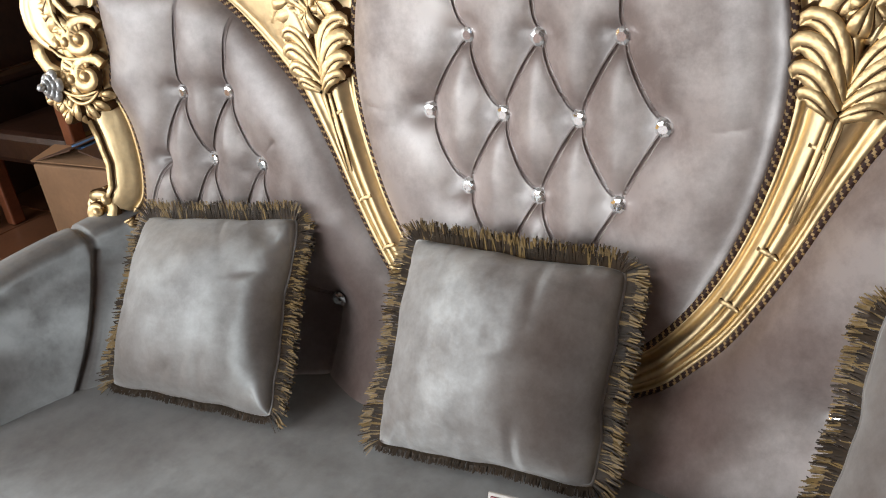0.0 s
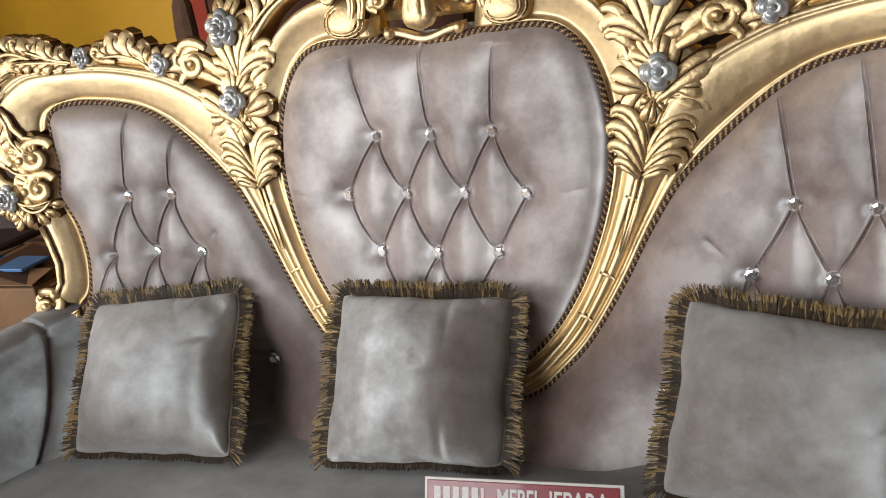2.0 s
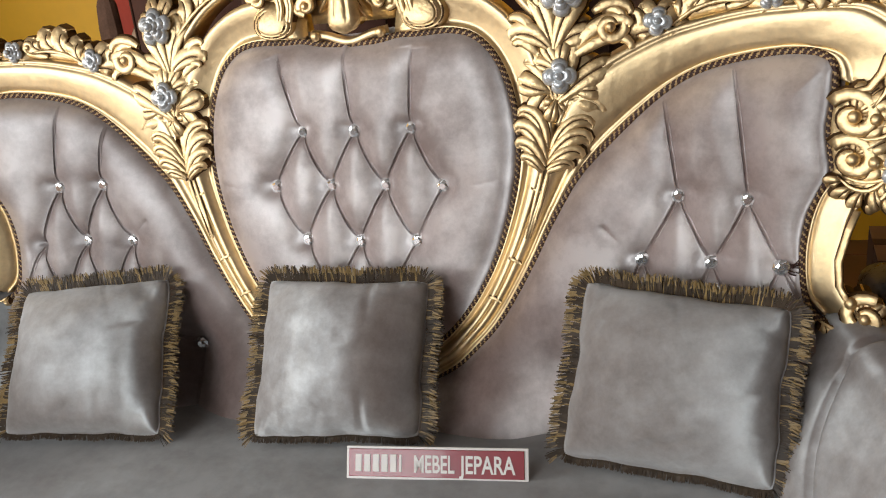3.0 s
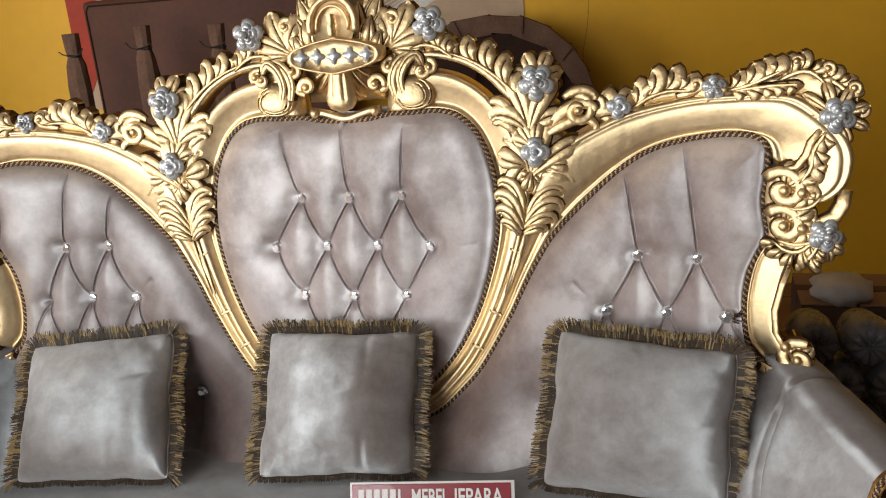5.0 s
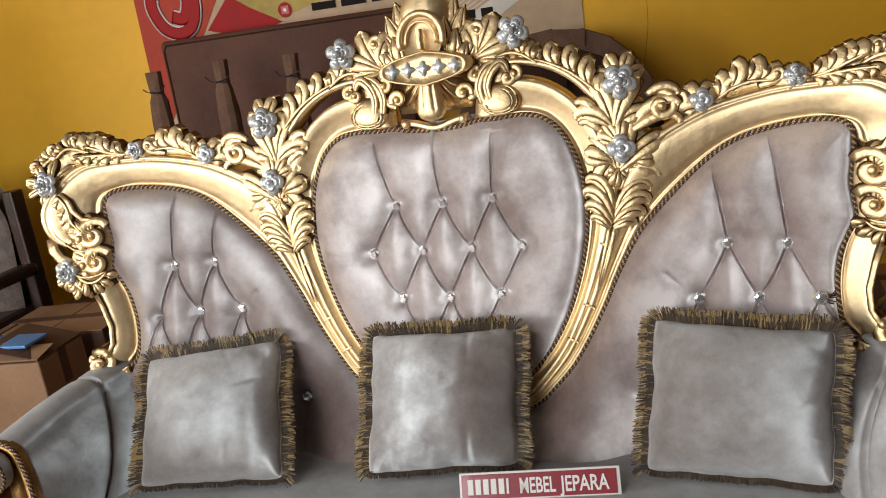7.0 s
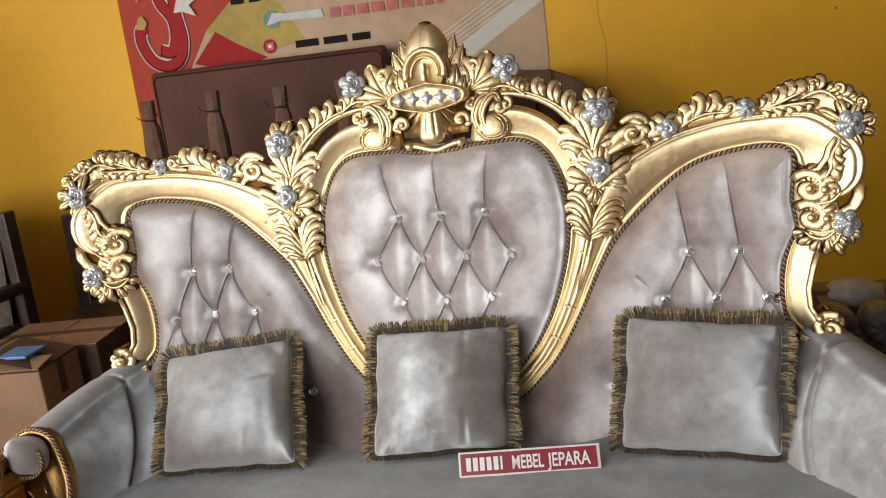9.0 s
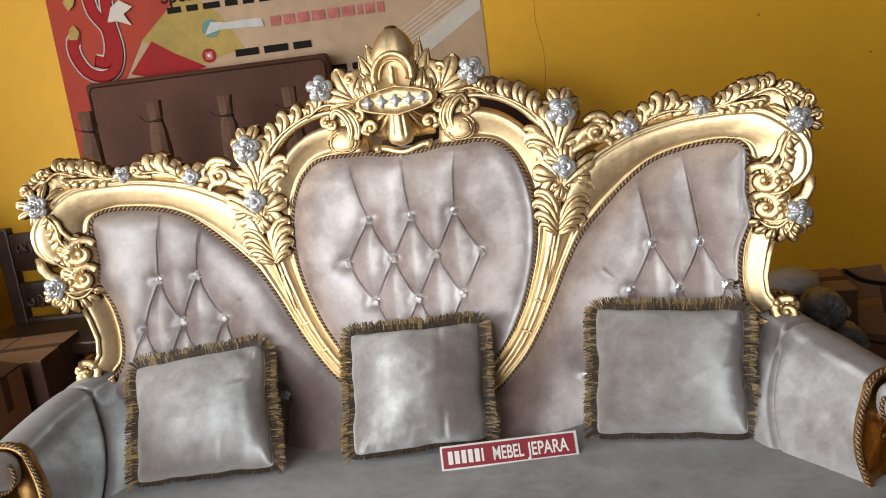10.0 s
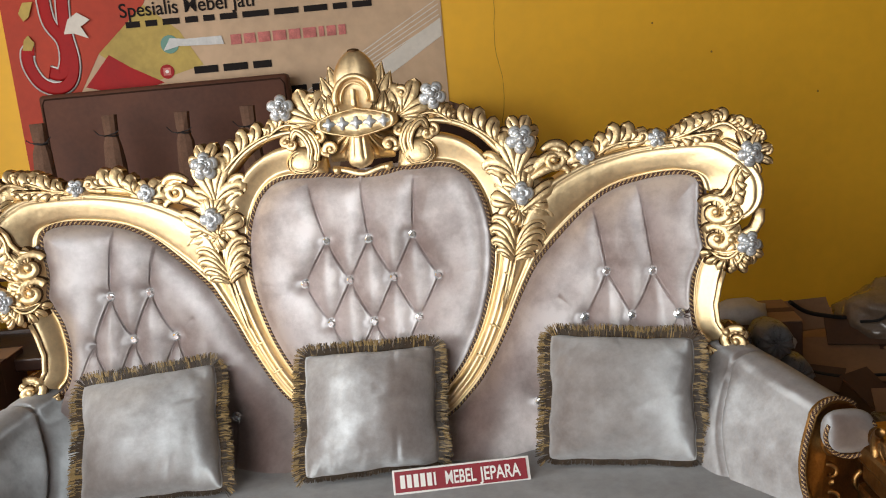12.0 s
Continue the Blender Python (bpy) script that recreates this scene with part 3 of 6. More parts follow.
def c_side(s):
    # two curled leaves inside the corner scroll
    for cz, r in ((1.045, 0.04), (0.975, 0.036)):
        volute(0.94, cz, r, 1.15, 150, 0.0115, s, -1, 0.036)
        palmette(0.945, cz + 0.004, 20, r * 1.5, 150, 6, 0.0085, s, -40, 0.036, 0.034, -50)
        half_leaf([(0.925, cz - 0.03), (0.955, cz - 0.037), (0.985, cz - 0.03), (1.005, cz - 0.008)], 4, 0.03, 0.0075, 1, s, 0.034, 40, 70)
        bead(0.973, cz - 0.004, 0.012, 0.04, s)
        bead(0.993, cz - 0.008, 0.009, 0.036, s)
    # thin loop from the corner scroll to the lower flower
    blade([(1.048, 1.05), (1.044, 1.02), (1.03, 0.995), (1.005, 0.982), (0.985, 0.985)], 0.0105, 0.02, 0.03, 0.5, s=s, base=0.9)
    # leaves of the lower flower
    palmette(1.002, 0.962, 200, 0.075, 130, 5, 0.0105, s, 20, 0.032, 0.03, 40)
    palmette(1.01, 0.955, 285, 0.05, 110, 5, 0.0095, s, 20, 0.028, 0.022, 50)
    half_leaf([(0.99, 0.945), (0.965, 0.925), (0.94, 0.927), (0.918, 0.945)], 5, 0.034, 0.008, 1, s, 0.036, 40, 60)
    half_leaf([(1.0, 0.94), (0.985, 0.915), (0.965, 0.905)], 3, 0.03, 0.008, 1, s, 0.034, 40, 70)
    # curl that ends the lower scroll
    volute(0.967, 0.704, 0.034, 1.2, 60, 0.0105, s, 1, 0.03)
    palmette(0.958, 0.70, 10, 0.046, 170, 6, 0.0095, s, 50, 0.026, 0.022, 50)
    half_leaf([(0.90, 0.687), (0.92, 0.677), (0.945, 0.678), (0.96, 0.69)], 4, 0.025, 0.008, -1, s, 0.03, 30, 60)
    bead(0.945, 0.728, 0.011, 0.04, s)
    # fillets that follow the lower scroll
    blade([(0.95, 0.89), (0.938, 0.855), (0.925, 0.80), (0.927, 0.755), (0.938, 0.735)], 0.005, 0.044, 0.044, 0.8, s=s, base=0.9)


carve(c_side)


def c_arch_row(s):
    half_leaf([(0.415, 1.228), (0.378, 1.268), (0.335, 1.305), (0.285, 1.333), (0.24, 1.348)], 5, 0.054, 0.008, -1, s, 0.030, 16, 95)
    half_leaf([(0.26, 1.335), (0.23, 1.357), (0.20, 1.366), (0.165, 1.36)], 4, 0.038, 0.0085, -1, s, 0.034, 25, 90)


carve(c_arch_row)


def c_comma(s):
    # big plain comma leaf with curls beside the crest
    bm = bmesh.new()
    rows = []
    for r in (0.02, 0.3, 0.55, 0.62, 0.64, 0.66, 0.72, 0.80, 0.82, 0.84, 0.90, 0.97, 1.0):
        rows.append([on(s * (0.166 + (0.050 * math.cos(a) - 0.010 * (1 - r)) * r), 1.258 + (0.040 + 0.006 * math.sin(a)) * r * math.sin(a),
                        0.022 + 0.026 * math.sqrt(max(0, 1 - r**3)) - (0.004 if r in (0.64, 0.82) and math.sin(a - 0.6) < 0.5 else 0) - (0.03 if r == 1.0 else 0)) for a in np.linspace(0, 2 * math.pi, 37)[:-1]])
    vs = grid_bm(bm, rows, wrap=True, flip=s > 0)
    # bronze arcs paint the shade of the shell's engraved lines
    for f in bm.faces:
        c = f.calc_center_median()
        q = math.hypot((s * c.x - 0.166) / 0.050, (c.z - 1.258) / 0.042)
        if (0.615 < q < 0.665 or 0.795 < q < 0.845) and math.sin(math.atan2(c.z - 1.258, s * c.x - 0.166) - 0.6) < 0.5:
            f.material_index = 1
    carved("shell_curl", bm, "round engraved shell curl")
    bm = bmesh.new()
    for k, (dx, w) in enumerate(((0.0, 0.014), (0.020, 0.013))):
        lobe(bm, [tuple(p) for p in smooth_line([(0.126 + dx, 1.262), (0.120 + dx, 1.295), (0.132 + dx, 1.328), (0.158 + dx, 1.346), (0.180 + dx * 0.7, 1.338 - dx)], 18)], w, 0.040 + 0.003 * k, s, 0.8)
    carved("comma_leaf", bm)
    volute(0.190, 1.312, 0.017, 1.0, 60, 0.007, s, -1, 0.040)
    volute(0.207, 1.318, 0.016, 1, 120, 0.007, s, -1, 0.036)
    volute(0.082, 1.29, 0.020, 1, 330, 0.008, s, 1, 0.04)
    blade(turtle(0.09, 1.272, 20, 0.05, 50, 60), 0.008, 0.036, 0.036, s=s)
    bead(0.072, 1.228, 0.011, 0.03, s)
    # brace between curl and crest flower
    palmette(0.118, 1.365, 40, 0.10, 84, 4, 0.010, s, 20, 0.034, 0.04, 50)
    palmette(0.125, 1.36, -10, 0.07, 110, 3, 0.009, s, 30, 0.03, 0.034, 60)
    volute(0.128, 1.427, 0.018, 1.1, 200, 0.007, s, -1, 0.034)
    volute(0.115, 1.325, 0.018, 1, 60, 0.0075, s, 1, 0.036)
    blade(turtle(0.13, 1.335, 15, 0.075, 20, 30), 0.009, 0.034, 0.036, s=s)
    palmette(0.21, 1.405, 250, 0.055, 110, 4, 0.010, s, 30, 0.03, 0.03, 50)


carve(c_comma)

# cord-like fillet under the crest
bm = bmesh.new()
line = smooth_line([(-0.085, 1.232), (-0.05, 1.226), (0.0, 1.213), (0.05, 1.226), (0.085, 1.232)], 30)
frond(bm, [tuple(p) for p in line], 0.0085, 0.022, 0.022, 1.0, base=1.0)
part("fillet", bm, GOLDPALE, back_frame)


def flame(bm, pts, w, h, grooves=2):
    """A pointed leaf along pts with a raised edge and engraved veins; bronze paints shade on its flanks and veins."""
    n = len(pts)
    cross = [(-1, -0.03, 1), (-0.96, 0.0, 0), (-0.8, 0.005, 0)]
    for k in range(grooves):
        c = -0.5 + 1.0 * k / max(1, grooves - 1) if grooves > 1 else 0.0
        cross += [(c - 0.14, 0.0065, 0), (c, 0.0030, 1), (c + 0.14, 0.0065, 0)]
    cross += [(0.8, 0.005, 0), (0.96, 0.0, 0), (1, -0.03, 1)]
    rings = []
    for i in range(n):
        a, b = pts[max(i - 1, 0)], pts[min(i + 1, n - 1)]
        dx, dz = b[0] - a[0], b[1] - a[1]
        le = math.hypot(dx, dz) or 1
        u = i / (n - 1)
        wid = w * ((0.70 + 0.30 * math.sin(math.pi / 2 * min(1, u / 0.45))) if u < 0.45 else max(0.03, 1 - ((u - 0.45) / 0.55) ** 1.6))
        rings.append([bm.verts.new(on(pts[i][0] - dz / le * wid * c, pts[i][1] + dx / le * wid * c, h + 0.010 * math.sin(math.pi * u) + e * (1 - 0.6 * u))) for c, e, g in cross])
    for p, q in zip(rings, rings[1:]):
        for j in range(len(cross) - 1):
            f = bm.faces.new((p[j], p[j + 1], q[j + 1], q[j]))
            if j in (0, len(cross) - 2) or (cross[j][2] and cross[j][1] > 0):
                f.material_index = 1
    bm.faces.new(rings[-1][::-1])


def crest_build():
    # pointed leaves in three ranks that sheathe the bud
    for x, z, deg, le, bend, w, h in ((0.050, 1.400, 84, 0.120, 12, 0.026, 0.014), (0.066, 1.390, 80, 0.105, 16, 0.024, 0.020), (0.080, 1.375, 76, 0.088, 20, 0.022, 0.026),
                                      (0.092, 1.362, 70, 0.066, 24, 0.018, 0.032), (0.048, 1.385, 92, 0.085, 8, 0.021, 0.040), (0.066, 1.372, 86, 0.068, 14, 0.020, 0.044), (0.084, 1.360, 78, 0.050, 20, 0.016, 0.046)):
        for s in (1, -1):
            bm = bmesh.new()
            flame(bm, turtle(s * x, z, deg if s > 0 else 180 - deg, le, -s * bend, 0, 12), w, h)
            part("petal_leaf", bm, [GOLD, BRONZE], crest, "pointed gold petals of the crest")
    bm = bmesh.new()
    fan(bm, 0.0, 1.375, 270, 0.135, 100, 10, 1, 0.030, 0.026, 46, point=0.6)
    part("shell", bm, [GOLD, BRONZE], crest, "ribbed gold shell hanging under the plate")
    bm = bmesh.new()
    g = bmesh.ops.create_uvsphere(bm, u_segments=32, v_segments=20, radius=1)
    for v in g["verts"]:
        x, y, z = v.co
        groove = 0.006 * math.exp(-((x / 0.06) ** 2)) if z > -0.3 else 0.0
        v.co = on(0.062 * x * (1 - 0.16 * max(0, z) ** 1.5), 1.478 + 0.078 * z, 0.020 - (0.040 - groove) * y)
    part("dome", bm, GOLDPALE, crest, "smooth gold bud dome")
    # Dark cap: a reflection on the bud's tip, put in as bronze colour.
    bm = bmesh.new()
    g = bmesh.ops.create_uvsphere(bm, u_segments=14, v_segments=8, radius=1)
    for v in g["verts"]:
        v.co = on(0.018 * v.co.x, 1.552 + 0.007 * v.co.z, 0.022 - 0.016 * v.co.y)
    part("bud_tip_reflection", bm, BRONZE, crest, "bud tip with a dark reflection painted on")
    # broad middle rib of the shell
    bm = bmesh.new()
    rings = []
    for i in range(15):
        u = i / 14
        wid = (0.024 + 0.016 * u) * math.sqrt(max(0.01, 1 - max(0, (u - 0.72) / 0.28) ** 2.2))
        rings.append([on(wid * c, 1.350 - 0.120 * u, 0.044 + 0.020 * math.sqrt(max(0, 1 - c * c)) * math.sqrt(max(0.02, 1 - max(0, (u - 0.7) / 0.3) ** 2)) - (0.004 if abs(abs(c) - 0.36) < 0.05 and u < 0.75 else 0))
                      for c in (-1, -0.85, -0.6, -0.42, -0.36, -0.30, 0, 0.30, 0.36, 0.42, 0.6, 0.85, 1)])
    grid_bm(bm, rings)
    part("bulb", bm, GOLD, crest)
    # niche: arched rim over a shadowed hollow with a small twisted peg
    bm = bmesh.new()
    arc = [on(0.053 * math.cos(a), 1.425 + 0.058 * math.sin(a), 0.078) for a in np.linspace(-0.35, math.pi + 0.35, 26)]
    tube(bm, arc, 0.0085, 8)
    arc = [on(0.037 * math.cos(a), 1.42 + 0.045 * math.sin(a), 0.080) for a in np.linspace(-0.2, math.pi + 0.2, 22)]
    tube(bm, arc, 0.004, 6)
    part("niche_rim", bm, GOLD, crest)
    bm = bmesh.new()
    rows = []
    for i in range(7):
        r = i / 6
        rows.append([on(0.05 * r * math.cos(a), 1.42 + (0.056 if math.sin(a) > 0 else 0.05) * r * math.sin(a), 0.062 + 0.014 * r * r) for a in np.linspace(0, 2 * math.pi, 25)])
    grid_bm(bm, rows)
    part("niche", bm, GOLDPALE, crest)
    bm = bmesh.new()
    tube(bm, [on(0.001 * math.sin(i), 1.40 + 0.004 * i, 0.088) for i in range(13)], [0.0085 + 0.002 * (i % 2) for i in range(13)], 10)
    part("peg", bm, GOLD, crest, "short twisted peg in the niche")
    # lozenge plate with a silver inlay
    bm = bmesh.new()
    rows = []
    for r, h in ((1.0, 0.05), (0.98, 0.082), (0.92, 0.092), (0.85, 0.088), (0.80, 0.080), (0.4, 0.082), (0.0, 0.082)):
        row = []
        for a in np.linspace(0, 2 * math.pi, 49)[:-1]:
            c, s2 = math.cos(a), math.sin(a)
            px = 0.113 * math.copysign(abs(c) ** 0.55, c)
            pz = (0.022 + 0.020 * (1 - min(1, abs(px) / 0.113)) ** 1.0) * math.copysign(abs(s2) ** 0.6, s2)
            row.append(on(px * r, 1.358 + pz * r, h))
        rows.append(row)
    grid_bm(bm, rows, wrap=True)
    part("lozenge_plate", bm, GOLD, crest, "gold lozenge plate with a raised rim")
    for i in range(5):
        bm = bmesh.new()
        cx = -0.076 + 0.038 * i
        g = bmesh.ops.create_uvsphere(bm, u_segments=16, v_segments=8, radius=1)
        for v in g["verts"]:
            x, y, z = v.co
            a = math.atan2(z, x)
            k = 0.55 + 0.45 * abs(math.cos(2 * a)) ** 1.5
            v.co = on(cx + 0.019 * x * k, 1.358 + 0.019 * z * k, 0.084 - 0.009 * y)
        part("silver_star", bm, CRYSTAL, crest)


crest = part("crest", (lambda b: (strip(b, [(-0.09, 1.25), (-0.10, 1.36), (-0.075, 1.46), (-0.02, 1.54)], [(0.09, 1.25), (0.10, 1.36), (0.075, 1.46), (0.02, 1.54)], 16,
             [(0, 0.0), (0.5, 0.02), (1, 0.0)]), b)[1])(bmesh.new()), GOLD, sofa, "carved gold crown-like crest")
crest_build()

# silver flowers
def rosette_mesh(name, radius, lobes, layers):
    bm = bmesh.new()
    for k in range(layers):
        r0 = radius * (1 - 0.27 * k)
        rows = []
        for i in range(7):
            r = i / 6
            row = []
            for j in range(lobes * 8):
                a = 2 * math.pi * j / (lobes * 8) + k * math.pi / lobes
                lob = abs(math.cos(lobes * a / 2 + k * math.pi / 2 * 0))
                rad = r0 * r * (0.70 + 0.30 * lob**0.55)
                h = radius * (0.16 + 0.17 * k + 0.30 * r**1.6 - 0.42 * r**5 + 0.10 * lob * r)
                row.append(Vector((rad * math.cos(a), -h, rad * math.sin(a))))
            rows.append(row)
        rows.append([Vector((p.x * 0.96, -radius * 0.02, p.z * 0.96)) for p in rows[-1]])
        grid_bm(bm, rows, wrap=True)
    g = bmesh.ops.create_icosphere(bm, subdivisions=2, radius=radius * 0.24)
    for v in g["verts"]:
        v.co = v.co * (1 + 0.12 * math.sin(v.co.x * 900) * math.cos(v.co.z * 700)) + Vector((0, -radius * (0.20 + 0.155 * layers), 0))
    for f in bm.faces:
        f.smooth = True
    me = bpy.data.meshes.new(name)
    bm.to_mesh(me)
    bm.free()
    me.materials.append(CRYSTAL)
    return me


FLAT4, FLAT5, ROSE = rosette_mesh("flat_flower", 0.034, 4, 2), rosette_mesh("flower", 0.042, 5, 3), rosette_mesh("rose", 0.036, 5, 4)
for s in (1, -1):
    for x, z, h, me, sc, tilt in ((0.437, 1.125, 0.048, FLAT4, 1.0, 0), (0.444, 1.272, 0.044, FLAT5, 1.0, 20), (0.618, 1.212, 0.042, FLAT4, 0.8, 10), (0.81, 1.245, 0.036, ROSE, 0.72, 50),
                                  (0.213, 1.412, 0.05, ROSE, 1.1, 15), (1.029, 1.193, 0.044, ROSE, 1.0, 30), (1.012, 0.962, 0.04, ROSE, 0.95, 80)):
        o = new("silver_flower", me)
        o.parent = sofa
        o.matrix_basis = Matrix.Translation(on(s * x, z, h)) @ Matrix.Rotation(radians(-8), 4, "X") @ Matrix.Rotation(radians(tilt * s), 4, "Y") @ Matrix.Diagonal((sc, sc, sc, 1))
        o["label"] = "silvered crystal flower set in the carving"


# twisted cord between velvet and gold
def cord(pts3, r=0.0076, parent=None, label="", pitch=0.0125):
    bm = bmesh.new()
    p = np.array([tuple(q) for q in pts3])
    n = max(8, int(np.linalg.norm(np.diff(p, axis=0), axis=1).sum() / 0.0018))
    p = smooth_line(p, n)
    radii = [r] * n
    tube(bm, [Vector(q) for q in p], radii, 12, lambda i, j: 0 if (i * 0.0018 / pitch + j / 4) % 1 < 0.68 else 1)
    return part("twisted_cord", bm, [CORDDARK, CORDGOLD], parent or sofa, label or "dark and gold twisted cord")


for s in (1, -1):
    cord([on(s * x, z, 0.016) for x, z in smooth_line(PANEL, 50)])
    cord([on(s * x, z, 0.016) for x, z in smooth_line(WINGTOP, 60)])
    cord([on(s * x, z, 0.016) for x, z in smooth_line(WINGSIDE + [(0.925, 0.672), (0.965, 0.672)], 40)])


# tufted velvet
def seg_dist(P, a, b):
    a, b = np.array(a), np.array(b)
    d = b - a
    t = np.clip(((P - a) @ d) / (d @ d + 1e-12), 0, 1)
    q = P - (a + t[:, None] * d)
    return np.hypot(q[:, 0], q[:, 1]), t, (q[:, 0] * d[1] - q[:, 1] * d[0]) / (np.linalg.norm(d) + 1e-9)


def inside(P, poly):
    x, z = P[:, 0], P[:, 1]
    r = np.zeros(len(P), bool)
    for (x0, z0), (x1, z1) in zip(poly, np.roll(poly, -1, axis=0)):
        c = ((z0 > z) != (z1 > z)) & (x < (x1 - x0) * (z - z0) / ((z1 - z0) or 1e-9) + x0)
        r ^= c
    return r


def edge_dist(P, line):
    return np.min([seg_dist(P, a, b)[0] for a, b in zip(line, line[1:])], axis=0)


def tufted(name, outline, soft_edges, buttons, creases, height=0.060, reach=0.085, step=0.0034, grow=0.02, label="", dents=(), cloth=None, foot=0.0):
    """A padded panel: outline closed in (x, z); it swells away from the soft edges and dips at buttons and along creases."""
    lo, hi = outline.min(0) - grow, outline.max(0) + grow
    nx, nz = int((hi[0] - lo[0]) / step) + 1, int((hi[1] - lo[1]) / step) + 1
    X, Z = np.meshgrid(np.linspace(lo[0], hi[0], nx), np.linspace(lo[1], hi[1], nz))
    P = np.stack([X.ravel(), Z.ravel()], 1)
    ins = inside(P, outline)
    de = edge_dist(P, soft_edges)
    keep = ins | (edge_dist(P, np.vstack([outline, outline[:1]])) < grow)
    e = np.where(ins, np.clip(de / reach, 0, 1), 0)
    h = 0.002 + height * np.sqrt(1 - (1 - e) ** 2)
    dip = np.zeros(len(P))

    def hollow(d, w):
        """Depth beside a stitched line: steep at the line, rounding off into a full lobe."""
        q = 1 - np.clip(d / w, 0, 1)
        return 0.75 * (1 - np.sqrt(np.clip(1 - q * q, 0, 1))) + 0.25 * q * q * (3 - 2 * q)

    for a, b, depth, width in creases:
        d, t, sd = seg_dist(P, a, b)
        fade = np.where(t < 1, 1.0, np.exp(-d / 0.01)) if b[1] > a[1] + 0.1 else 1.0
        run = 1 - 0.55 * t if b[1] > a[1] + 0.1 else 1 - 0.30 * np.sin(math.pi * t)
        dip += (depth * run * fade * hollow(d, width)) ** 4
    for b in buttons:
        d = np.hypot(P[:, 0] - b[0], P[:, 1] - b[1])
        dip += (0.050 * np.exp(-d / 0.027)) ** 4
    dip = dip**0.25
    for x, z, depth, width in dents:
        dip += depth * np.exp(-(((P[:, 0] - x) ** 2 + (P[:, 1] - z) ** 2) / width**2))
    wav = np.array([noise.noise(Vector((p[0] * 14, p[1] * 14, 3.1))) for p in P]) * 0.0022 * e
    h = h + foot * np.exp(-(((P[:, 1] - 0.40) / 0.10) ** 2)) * np.clip(e, 0, 1)
    h = np.maximum(h - dip * np.clip(e * 1.3, 0, 1) + wav, 0.001)
    bm = bmesh.new()
    vs = {}
    for i in np.nonzero(keep)[0]:
        vs[i] = bm.verts.new(on(P[i, 0], P[i, 1], h[i]))
    for r in range(nz - 1):
        for c in range(nx - 1):
            q = (r * nx + c, r * nx + c + 1, (r + 1) * nx + c + 1, (r + 1) * nx + c)
            if all(k in vs for k in q):
                bm.faces.new([vs[k] for k in q])
    panel = part(name, bm, cloth or VELVET, sofa, label)
    H = h.reshape(nz, nx)

    def level(x, z):
        c, r = (x - lo[0]) / (hi[0] - lo[0]) * (nx - 1), (z - lo[1]) / (hi[1] - lo[1]) * (nz - 1)
        i, j = int(np.clip(c, 0, nx - 2)), int(np.clip(r, 0, nz - 2))
        u, v = c - i, r - j
        return float((H[j, i] * (1 - u) + H[j, i + 1] * u) * (1 - v) + (H[j + 1, i] * (1 - u) + H[j + 1, i + 1] * u) * v)

    # gathered pleats along the creases
    for a, b, depth, width in creases:
        if depth < 0.009:
            continue
        d = np.array(b) - np.array(a)
        le = np.linalg.norm(d)
        side = np.array([-d[1], d[0]]) / le
        bm = bmesh.new()
        for off in (-1, 1):
            pts, rad = [], []
            for f in np.linspace(0.05, 0.97, 15):
                q = np.array(a) + d * f + side * off * (0.0024 + 0.0014 * math.sin(math.pi * f))
                if not inside(q[None], outline)[0]:
                    break
                pts.append(on(q[0], q[1], level(q[0], q[1]) + 0.0009))
                rad.append(0.0013 * (0.35 + 0.65 * math.sin(math.pi * min(1, f + 0.25)) ** 0.5))
            if len(pts) > 3:
                tube(bm, pts, rad, 6)
        part("pleat", bm, cloth or VELVET, panel)
    return level


def gem_mesh():
    bm = bmesh.new()
    rings = []
    for r, y, n in ((0.0125, 0.0, 8), (0.0128, -0.003, 8), (0.0090, -0.0075, 8), (0.0055, -0.0088, 8)):
        rings.append([Vector((r * math.cos(2 * math.pi * (j + (0.5 if y < -0.005 else 0)) / n), y, r * math.sin(2 * math.pi * (j + (0.5 if y < -0.005 else 0)) / n))) for j in range(n)])
    vs = grid_bm(bm, rings, wrap=True)
    bm.faces.new(vs[-1])
    me = bpy.data.meshes.new("crystal_button")
    bm.to_mesh(me)
    bm.free()
    me.materials.append(GEM)
    return me


GEMMESH = gem_mesh()


def buttons_at(places, level):
    for x, z in places:
        o = new("crystal_button", GEMMESH)
        o.parent = sofa
        o.matrix_basis = Matrix.Translation(on(x, z, level(x, z) + 0.013)) @ Matrix.Rotation(radians(37 * x * 10), 4, "Y") @ Matrix.Diagonal((1.28, 1.3, 1.28, 1))
        o["label"] = "clear faceted crystal button"


def halves(line):
    a = smooth_line(line, 60)
    return np.vstack([a, (a * [-1, 1])[::-1][1:-1]])


def diamond(rows, top, foot, width=0.062, depth=0.044):
    """Creases between neighbouring rows of buttons, pleats up from the first row and down from the last."""
    out = []
    for up, low in zip(rows, rows[1:]):
        for a in up:
            for b in low:
                if abs(a[0] - b[0]) < 0.1:
                    out.append((a, b, depth, width))
    for a in rows[0]:
        out.append((a, top(a), depth * 0.72, width * 0.85))
    for a in rows[-1]:
        for b in foot(a):
            out.append((a, b, depth * 0.8, width))
    return out


